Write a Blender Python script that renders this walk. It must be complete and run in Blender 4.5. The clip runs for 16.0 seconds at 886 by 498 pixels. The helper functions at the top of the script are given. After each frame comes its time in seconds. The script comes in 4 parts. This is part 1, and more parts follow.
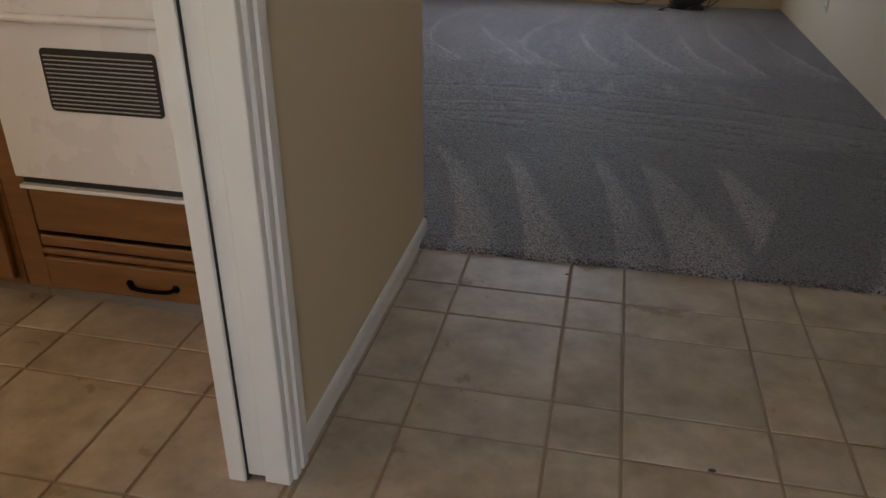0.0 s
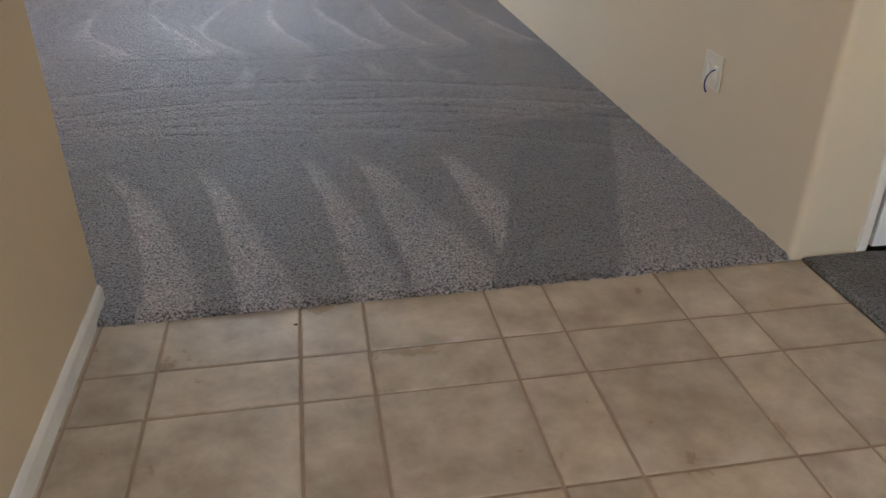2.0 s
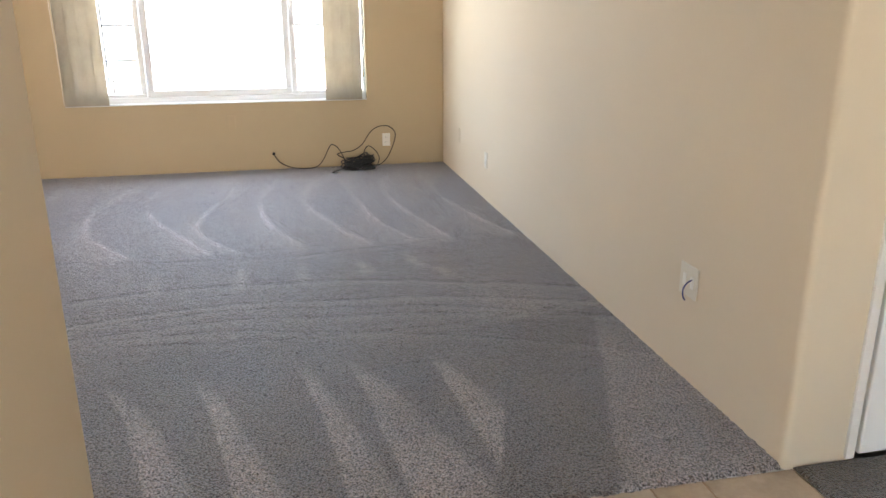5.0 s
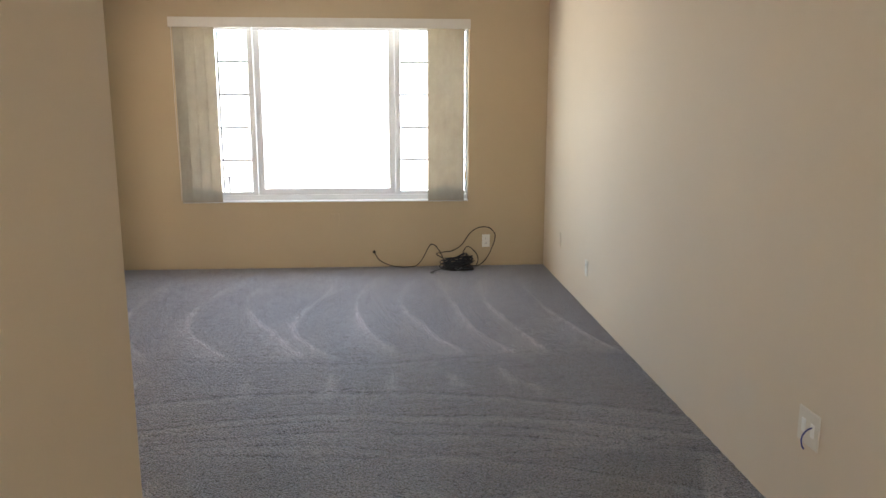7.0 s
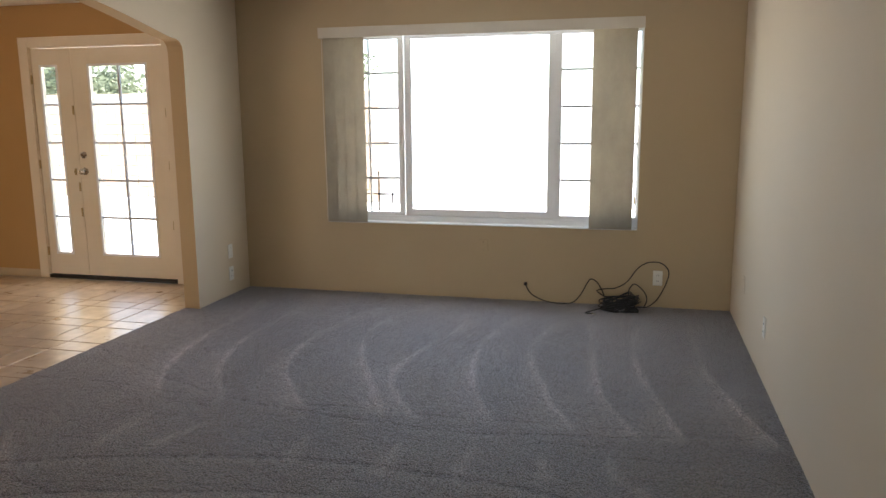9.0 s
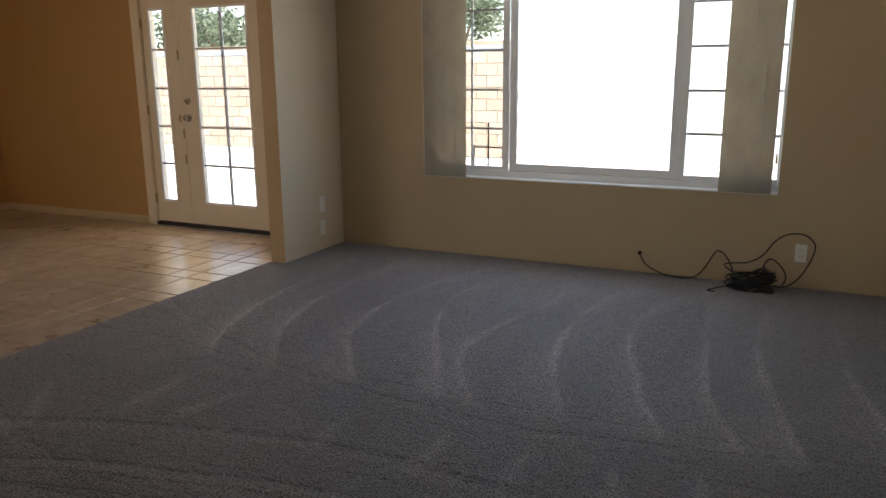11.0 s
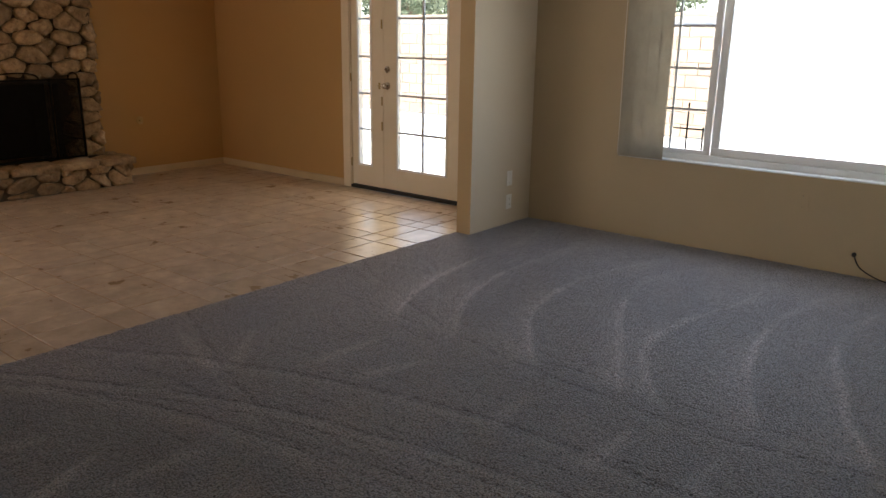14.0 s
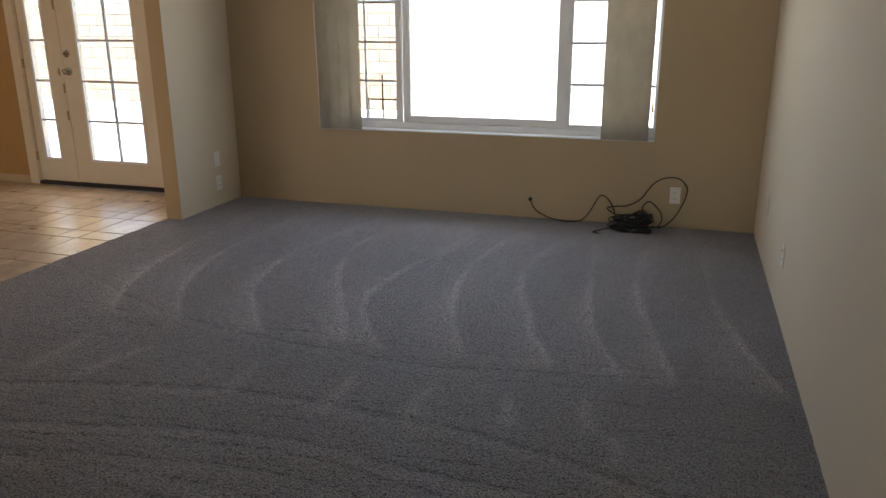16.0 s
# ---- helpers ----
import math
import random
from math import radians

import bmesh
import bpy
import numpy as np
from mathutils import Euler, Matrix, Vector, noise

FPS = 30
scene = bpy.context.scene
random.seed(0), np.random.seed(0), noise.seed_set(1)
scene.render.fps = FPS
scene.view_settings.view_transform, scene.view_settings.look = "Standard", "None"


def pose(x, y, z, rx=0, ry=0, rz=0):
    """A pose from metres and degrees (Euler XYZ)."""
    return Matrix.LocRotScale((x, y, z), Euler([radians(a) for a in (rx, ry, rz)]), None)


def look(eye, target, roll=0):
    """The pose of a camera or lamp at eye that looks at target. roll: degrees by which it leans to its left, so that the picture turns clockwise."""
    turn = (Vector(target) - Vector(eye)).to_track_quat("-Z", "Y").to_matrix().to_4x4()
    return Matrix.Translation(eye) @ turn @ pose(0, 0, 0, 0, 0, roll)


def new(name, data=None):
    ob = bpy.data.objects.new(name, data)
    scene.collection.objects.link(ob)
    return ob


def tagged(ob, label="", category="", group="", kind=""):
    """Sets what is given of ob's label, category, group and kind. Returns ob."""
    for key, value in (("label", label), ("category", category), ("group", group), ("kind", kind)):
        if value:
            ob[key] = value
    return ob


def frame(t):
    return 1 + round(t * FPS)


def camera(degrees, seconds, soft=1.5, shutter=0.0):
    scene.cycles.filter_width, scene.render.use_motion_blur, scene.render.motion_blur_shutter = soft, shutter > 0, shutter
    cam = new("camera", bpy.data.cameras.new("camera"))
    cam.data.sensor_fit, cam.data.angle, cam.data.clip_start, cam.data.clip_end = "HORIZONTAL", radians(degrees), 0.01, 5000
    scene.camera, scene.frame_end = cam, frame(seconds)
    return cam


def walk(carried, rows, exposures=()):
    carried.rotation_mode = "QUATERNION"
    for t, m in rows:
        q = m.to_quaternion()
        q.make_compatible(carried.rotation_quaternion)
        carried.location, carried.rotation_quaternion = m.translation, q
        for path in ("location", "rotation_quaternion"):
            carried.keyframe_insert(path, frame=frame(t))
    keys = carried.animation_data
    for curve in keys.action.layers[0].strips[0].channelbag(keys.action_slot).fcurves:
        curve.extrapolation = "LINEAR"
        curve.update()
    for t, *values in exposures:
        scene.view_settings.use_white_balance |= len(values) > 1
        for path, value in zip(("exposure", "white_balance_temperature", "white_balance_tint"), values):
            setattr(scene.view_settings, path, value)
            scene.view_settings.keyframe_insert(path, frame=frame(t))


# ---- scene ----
cam = camera(60.3, 16.0)
PATH = [
    (0, (0.391, 0.415, 1.205), (0.017, 2.15, 0.284), 0.4),
    (0.5, (0.457, 0.567, 1.158), (0.247, 2.308, 0.198), 0.3),
    (1, (0.531, 0.747, 1.168), (0.479, 2.477, 0.167), 0.4),
    (1.5, (0.515, 0.825, 1.15), (0.541, 2.574, 0.18), 0.5),
    (2, (0.422, 0.913, 1.154), (0.726, 2.63, 0.175), 0.3),
    (2.5, (0.372, 0.973, 1.154), (0.855, 2.665, 0.204), -1.2),
    (3, (0.356, 1.007, 1.169), (0.896, 2.674, 0.204), 0.4),
    (3.5, (0.356, 1.021, 1.187), (0.921, 2.709, 0.276), 0.6),
    (4, (0.367, 1.006, 1.222), (0.921, 2.738, 0.389), 0.8),
    (4.5, (0.366, 0.949, 1.292), (0.812, 2.754, 0.556), -0.1),
    (5, (0.357, 0.912, 1.366), (0.75, 2.778, 0.765), -0.2),
    (5.2, (0.342, 0.893, 1.386), (0.72, 2.779, 0.838), -0.5),
    (7.3, (0.457, 1.126, 1.468), (0.583, 3.086, 1.089), 0.2),
    (7.5, (0.512, 1.232, 1.47), (0.64, 3.184, 1.056), 0.4),
    (8, (0.676, 1.462, 1.524), (0.653, 3.425, 1.144), 0.0),
    (8.2, (0.771, 1.558, 1.536), (0.602, 3.521, 1.193), -0.4),
    (10.3, (1.28, 2.308, 1.387), (0.645, 4.163, 0.992), -0.7),
    (10.5, (1.279, 2.378, 1.39), (0.598, 4.215, 0.989), -0.8),
    (11, (1.234, 2.54, 1.379), (0.401, 4.301, 0.924), -0.4),
    (11.5, (1.22, 2.591, 1.392), (0.131, 4.206, 0.938), -1.2),
    (12, (1.192, 2.572, 1.414), (-0.081, 4.045, 0.954), -1.2),
    (12.5, (1.166, 2.547, 1.412), (-0.207, 3.907, 0.898), -1.0),
    (13, (1.151, 2.542, 1.42), (-0.226, 3.901, 0.912), -0.0),
    (13.5, (1.15, 2.572, 1.4), (-0.177, 3.974, 0.876), 0.8),
    (14, (1.143, 2.551, 1.41), (-0.063, 4.056, 0.879), 0.9),
    (14.5, (1.157, 2.548, 1.415), (0.109, 4.177, 0.916), 0.6),
    (15, (1.195, 2.546, 1.4), (0.338, 4.283, 0.902), 0.1),
    (15.5, (1.23, 2.522, 1.405), (0.534, 4.312, 0.849), -0.1),
    (16, (1.283, 2.391, 1.406), (0.711, 4.218, 0.828), -0.2),
]
EXPOSURES = [(0, 2.1), (0.5, 2.55), (1.0, 2.9), (1.5, 3.15), (2.5, 3.35), (3.5, 3.55), (4.5, 3.75), (5.2, 3.85), (7.3, 3.15), (8.2, 2.9), (10.3, 2.05), (11, 1.9), (12.5, 1.82), (13.2, 1.98), (14, 2.2), (15, 2.2), (15.5, 2.15), (16, 2.2)]
walk(cam, [(t, look(eye, target, roll)) for t, eye, target, roll in PATH], EXPOSURES)

# ---- world, sun, large lights ----
SUN_EL, SUN_AZ = 62.0, 105.0          # azimuth clockwise from +y
world = bpy.data.worlds.new("sky")
scene.world = world
world.use_nodes = True
wn = world.node_tree.nodes
sky = wn.new("ShaderNodeTexSky")
sky.sky_type, sky.sun_disc = "NISHITA", False
sky.sun_elevation, sky.sun_rotation = radians(SUN_EL), radians(SUN_AZ)
wn["Background"].inputs["Strength"].default_value = 0.15
world.node_tree.links.new(sky.outputs[0], wn["Background"].inputs["Color"])
sun = new("sun", bpy.data.lights.new("sun", "SUN"))
sun.data.energy, sun.data.angle, sun.data.color = 4.5, radians(0.5), (1.0, 0.95, 0.88)
ce = math.cos(radians(SUN_EL))
sun.matrix_world = look((ce * math.sin(radians(SUN_AZ)) * 20, ce * math.cos(radians(SUN_AZ)) * 20, math.sin(radians(SUN_EL)) * 20), (0, 0, 0))


def opening_light(name, x, y, z, w, h, yaw, power, colour):
    """Area lamp for sky light in an opening; openings behind the walk are unseen additions."""
    la = new(name, bpy.data.lights.new(name, "AREA"))
    la.data.shape, la.data.size, la.data.size_y, la.data.energy, la.data.color = "RECTANGLE", w, h, power, colour
    la.matrix_world = pose(x, y, z, 90, 0, yaw)
    return la


opening_light("entry_daylight", 0.95, -1.62, 1.05, 1.1, 1.9, 0, 1.75, (0.97, 0.98, 1.0))
# kitchen and family: warm fill lamps added in openings out of view
opening_light("kitchen_daylight", -3.12, 0.3, 1.5, 1.2, 0.9, -90, 5.0, (1.0, 0.78, 0.54))
opening_light("family_daylight", -4.4, 2.66, 1.08, 1.7, 1.9, 0, 3.3, (1.0, 0.51, 0.17))
# orange tint stands in for light bounced round the family room
opening_light("glazed_door_daylight", -3.5, 7.70, 1.08, 1.3, 1.7, 180, 2.5, (1.0, 0.74, 0.42))
opening_light("window_daylight", -0.12, 7.80, 1.38, 1.72, 1.40, 180, 4.2, (0.82, 0.91, 1.0))


# ---- materials ----
def ramp_mix(nt, fac, c1, c2):
    mix = nt.nodes.new("ShaderNodeMix")
    mix.data_type = "RGBA"
    nt.links.new(fac, mix.inputs[0])
    for sock, c in ((mix.inputs[6], c1), (mix.inputs[7], c2)):
        if isinstance(c, tuple):
            sock.default_value = (*c, 1)
        else:
            nt.links.new(c, sock)
    return mix.outputs[2]


def noise_tex(nt, vec, scale, detail=4.0, rough=0.55):
    n = nt.nodes.new("ShaderNodeTexNoise")
    n.inputs["Scale"].default_value, n.inputs["Detail"].default_value, n.inputs["Roughness"].default_value = scale, detail, rough
    if vec is not None:
        nt.links.new(vec, n.inputs["Vector"])
    return n.outputs["Fac"]


def stretch(nt, value, a, b):
    m = nt.nodes.new("ShaderNodeMapRange")
    m.inputs[1].default_value, m.inputs[2].default_value = a, b
    nt.links.new(value, m.inputs[0])
    return m.outputs[0]


def math_node(nt, op, a, b=None, c=None):
    m = nt.nodes.new("ShaderNodeMath")
    m.operation = op
    for i, v in enumerate((a, b, c)):
        if v is None:
            continue
        if isinstance(v, (int, float)):
            m.inputs[i].default_value = v
        else:
            nt.links.new(v, m.inputs[i])
    return m.outputs[0]


def material(name, c1, c2, rough=0.6, big=2.0, fine=60.0, bump=0.1, depth=0.002, metallic=0.0, spec=0.5, scale=(1, 1, 1), vary=0.0, third=None, detail=5.0):
    """Two tones mixed by large stains and fine grain, with fine relief. vary: brightness that differs from piece to piece."""
    m = bpy.data.materials.new(name)
    m.use_nodes = True
    nt = m.node_tree
    bsdf = nt.nodes["Principled BSDF"]
    geo = nt.nodes.new("ShaderNodeNewGeometry")
    mp = nt.nodes.new("ShaderNodeMapping")
    mp.inputs["Scale"].default_value = scale
    nt.links.new(geo.outputs["Position"], mp.inputs["Vector"])
    vec = mp.outputs[0]
    info = nt.nodes.new("ShaderNodeObjectInfo")
    if vary:
        shift = nt.nodes.new("ShaderNodeVectorMath")
        shift.operation = "ADD"
        comb = nt.nodes.new("ShaderNodeCombineXYZ")
        for i in range(3):
            nt.links.new(math_node(nt, "MULTIPLY", info.outputs["Random"], 37.0 + 11 * i), comb.inputs[i])
        nt.links.new(vec, shift.inputs[0])
        nt.links.new(comb.outputs[0], shift.inputs[1])
        vec = shift.outputs[0]
    large = stretch(nt, noise_tex(nt, vec, big, detail), 0.3, 0.7)
    grain = noise_tex(nt, vec, fine, 3.0)
    fac = math_node(nt, "ADD", math_node(nt, "MULTIPLY", large, 0.65), math_node(nt, "MULTIPLY", grain, 0.35))
    colour = ramp_mix(nt, fac, c1, c2)
    if third:
        colour = ramp_mix(nt, stretch(nt, noise_tex(nt, vec, big * 2.3, detail, 0.6), 0.50, 0.95), colour, third)
    if vary:
        hsv = nt.nodes.new("ShaderNodeHueSaturation")
        v = math_node(nt, "ADD", math_node(nt, "MULTIPLY", info.outputs["Random"], 2 * vary), 1 - vary)
        nt.links.new(v, hsv.inputs["Value"])
        nt.links.new(colour, hsv.inputs["Color"])
        colour = hsv.outputs[0]
    nt.links.new(colour, bsdf.inputs["Base Color"])
    r = math_node(nt, "ADD", math_node(nt, "MULTIPLY", large, 0.12), rough - 0.06)
    nt.links.new(r, bsdf.inputs["Roughness"])
    bsdf.inputs["Metallic"].default_value, bsdf.inputs["Specular IOR Level"].default_value = metallic, spec
    if bump:
        b = nt.nodes.new("ShaderNodeBump")
        b.inputs["Strength"].default_value, b.inputs["Distance"].default_value = bump, depth
        nt.links.new(grain, b.inputs["Height"])
        nt.links.new(b.outputs[0], bsdf.inputs["Normal"])
    return m


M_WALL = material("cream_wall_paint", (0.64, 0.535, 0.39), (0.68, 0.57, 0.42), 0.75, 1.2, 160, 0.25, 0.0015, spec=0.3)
# the cream paint darkened and warmed: the backlit window wall's shade in its colour
M_NORTH = material("shaded_cream_wall_paint", (0.475, 0.365, 0.225), (0.52, 0.405, 0.255), 0.75, 1.2, 160, 0.25, 0.0015, spec=0.3)
M_TAN = material("tan_wall_paint", (0.60, 0.475, 0.315), (0.645, 0.51, 0.34), 0.75, 1.2, 160, 0.25, 0.0015, spec=0.3)
M_FAMILY = material("ochre_wall_paint", (0.42, 0.245, 0.090), (0.46, 0.275, 0.105), 0.75, 1.2, 160, 0.25, 0.0015, spec=0.3)
M_REVEAL = material("ochre_reveal_colour", (0.54, 0.385, 0.21), (0.58, 0.42, 0.235), 0.75, 1.2, 160, 0.25, 0.0015, spec=0.3)
M_CEIL = material("white_ceiling_texture", (0.74, 0.72, 0.68), (0.80, 0.78, 0.74), 0.9, 3, 90, 0.6, 0.004, spec=0.2)
M_TRIM = material("white_trim_paint", (0.74, 0.70, 0.64), (0.82, 0.79, 0.74), 0.45, 6, 120, 0.15, 0.001)
M_DOORPAINT = material("cream_door_paint", (0.70, 0.60, 0.44), (0.76, 0.66, 0.50), 0.42, 5, 120, 0.12, 0.001)
M_BASE = material("tan_baseboard_paint", (0.50, 0.38, 0.23), (0.56, 0.43, 0.27), 0.5, 5, 120, 0.12, 0.001)
M_WHITEDOOR = material("white_door_paint", (0.80, 0.78, 0.74), (0.84, 0.83, 0.80), 0.4, 3, 140, 0.12, 0.001)
M_GROUT = material("brown_grout", (0.30, 0.21, 0.14), (0.38, 0.275, 0.19), 0.8, 8, 220, 0.4, 0.002)
M_VINYL = material("white_window_vinyl", (0.78, 0.78, 0.77), (0.83, 0.83, 0.82), 0.35, 4, 90, 0.05, 0.001)
M_MUNTIN = material("grey_muntin", (0.42, 0.43, 0.44), (0.50, 0.51, 0.52), 0.4, 4, 90, 0.05, 0.001)
M_PLATE = material("white_plastic_plate", (0.78, 0.75, 0.68), (0.82, 0.80, 0.74), 0.35, 9, 150, 0.03, 0.0005)
M_DARK = material("dark_slot", (0.02, 0.018, 0.016), (0.03, 0.027, 0.024), 0.8, 9, 90, 0.1, 0.001)
M_BLACK = material("black_rubber_cable", (0.004, 0.004, 0.0042), (0.009, 0.0085, 0.0085), 0.45, 12, 150, 0.1, 0.0008)
M_IRON = material("black_iron", (0.004, 0.0038, 0.0036), (0.007, 0.0065, 0.006), 0.8, 10, 120, 0.2, 0.001, spec=0.05)
M_BRASS = material("aged_brass", (0.36, 0.25, 0.10), (0.50, 0.38, 0.19), 0.35, 20, 150, 0.05, 0.0005, metallic=1.0)
M_NICKEL = material("satin_nickel", (0.50, 0.46, 0.40), (0.62, 0.58, 0.52), 0.25, 20, 150, 0.03, 0.0005, metallic=1.0)
M_ENAMEL = material("white_oven_enamel", (0.79, 0.78, 0.77), (0.81, 0.80, 0.79), 0.28, 3, 120, 0.02, 0.0005)
M_WOOD = material("honey_oak", (0.15, 0.065, 0.02), (0.26, 0.125, 0.042), 0.45, 3, 30, 0.2, 0.001, scale=(1.2, 6, 9))
M_KICK = material("grey_kick_board", (0.22, 0.20, 0.18), (0.30, 0.27, 0.24), 0.7, 5, 90, 0.1, 0.001)
M_STONE = material("tumbled_stone", (0.16, 0.105, 0.055), (0.43, 0.315, 0.19), 0.88, 13, 48, 1.0, 0.012, vary=0.38, third=(0.055, 0.038, 0.024))
M_MORTAR = material("dark_mortar", (0.05, 0.038, 0.027), (0.09, 0.07, 0.05), 0.95, 8, 120, 0.6, 0.004)
M_SOOT = material("sooty_firebrick", (0.008, 0.007, 0.006), (0.022, 0.018, 0.015), 0.95, 7, 80, 0.5, 0.003)
M_CONCRETE = material("patio_concrete", (0.50, 0.48, 0.44), (0.60, 0.58, 0.54), 0.9, 0.8, 40, 0.3, 0.004)
M_BLOCK = material("tan_garden_block", (0.42, 0.30, 0.20), (0.54, 0.41, 0.30), 0.9, 3, 40, 0.4, 0.004, vary=0.1)
# block wall whitened: its overbright glare put into the colour
M_GLAREWALL = material("glare_white_garden_wall", (0.66, 0.64, 0.60), (0.76, 0.74, 0.70), 0.9, 1.5, 40, 0.3, 0.004)
M_BARK = material("bark", (0.10, 0.07, 0.045), (0.17, 0.12, 0.08), 0.9, 6, 40, 0.6, 0.01)
M_LEAF = material("foliage", (0.11, 0.135, 0.075), (0.14, 0.155, 0.095), 0.6, 2, 20, 0.0)
M_BLIND = material("linen_blind_fabric", (0.34, 0.295, 0.225), (0.46, 0.405, 0.315), 0.8, 9, 60, 0.5, 0.001, scale=(1, 1, 0.6))
def let_through(m, share):
    """Thin cloth: part of the light passes diffusely."""
    nt = m.node_tree
    bsdf, out = nt.nodes["Principled BSDF"], nt.nodes["Material Output"]
    tr, mix = nt.nodes.new("ShaderNodeBsdfTranslucent"), nt.nodes.new("ShaderNodeMixShader")
    nt.links.new(bsdf.inputs["Base Color"].links[0].from_socket, tr.inputs["Color"])
    mix.inputs[0].default_value = share
    nt.links.new(bsdf.outputs[0], mix.inputs[1])
    nt.links.new(tr.outputs[0], mix.inputs[2])
    nt.links.new(mix.outputs[0], out.inputs["Surface"])


let_through(M_BLIND, 0.006)
let_through(M_LEAF, 0.35)
M_VALANCE = material("cream_valance", (0.60, 0.545, 0.45), (0.66, 0.61, 0.52), 0.6, 5, 120, 0.2, 0.001)
M_CREAMPLATE = material("cream_plastic_plate", (0.66, 0.60, 0.49), (0.72, 0.66, 0.55), 0.4, 9, 150, 0.03, 0.0005)
M_SLAT = material("charcoal_slat", (0.36, 0.35, 0.34), (0.44, 0.43, 0.42), 0.5, 9, 90, 0)
M_BLUE = material("blue_wire", (0.01, 0.015, 0.16), (0.015, 0.02, 0.22), 0.4, 9, 90, 0)


def glass_material():
    m = bpy.data.materials.new("window_glass")
    m.use_nodes = True
    nt = m.node_tree
    b = nt.nodes["Principled BSDF"]
    b.inputs["Transmission Weight"].default_value, b.inputs["Roughness"].default_value, b.inputs["IOR"].default_value = 1.0, 0.0, 1.02
    b.inputs["Base Color"].default_value = (0.97, 0.98, 0.98, 1)
    return m


M_GLASS = glass_material()


def tile_material():
    """Glazed beige tile with a cloudy, uneven print that differs from tile to tile."""
    m = bpy.data.materials.new("beige_ceramic_tile")
    m.use_nodes = True
    nt = m.node_tree
    bsdf = nt.nodes["Principled BSDF"]
    geo, info = nt.nodes.new("ShaderNodeNewGeometry"), nt.nodes.new("ShaderNodeObjectInfo")
    shift, comb = nt.nodes.new("ShaderNodeVectorMath"), nt.nodes.new("ShaderNodeCombineXYZ")
    for i in range(3):
        nt.links.new(math_node(nt, "MULTIPLY", info.outputs["Random"], 31.0 + 7 * i), comb.inputs[i])
    nt.links.new(geo.outputs["Position"], shift.inputs[0])
    nt.links.new(comb.outputs[0], shift.inputs[1])
    vec = shift.outputs[0]
    cloud = math_node(nt, "MULTIPLY_ADD", noise_tex(nt, vec, 5.5, 6.0, 0.62), 2.7, -0.85)
    smudge = math_node(nt, "MULTIPLY_ADD", noise_tex(nt, vec, 7.0, 6.0, 0.62), 2.1, -0.62)
    warm = math_node(nt, "MULTIPLY_ADD", noise_tex(nt, vec, 3.0, 4.0, 0.7), 1.6, -0.45)
    base = ramp_mix(nt, warm, (0.450, 0.362, 0.270), (0.455, 0.345, 0.232))
    base = ramp_mix(nt, cloud, base, (0.66, 0.56, 0.445))
    base = ramp_mix(nt, smudge, base, (0.29, 0.218, 0.148))
    hsv = nt.nodes.new("ShaderNodeHueSaturation")
    nt.links.new(math_node(nt, "MULTIPLY_ADD", info.outputs["Random"], 0.12, 0.94), hsv.inputs["Value"])
    nt.links.new(base, hsv.inputs["Color"])
    nt.links.new(hsv.outputs[0], bsdf.inputs["Base Color"])
    nt.links.new(math_node(nt, "MULTIPLY_ADD", cloud, 0.04, 0.27), bsdf.inputs["Roughness"])
    bp = nt.nodes.new("ShaderNodeBump")
    bp.inputs["Strength"].default_value, bp.inputs["Distance"].default_value = 0.12, 0.002
    nt.links.new(noise_tex(nt, vec, 16.0, 3.0), bp.inputs["Height"])
    nt.links.new(bp.outputs[0], bsdf.inputs["Normal"])
    return m


M_TILE = tile_material()


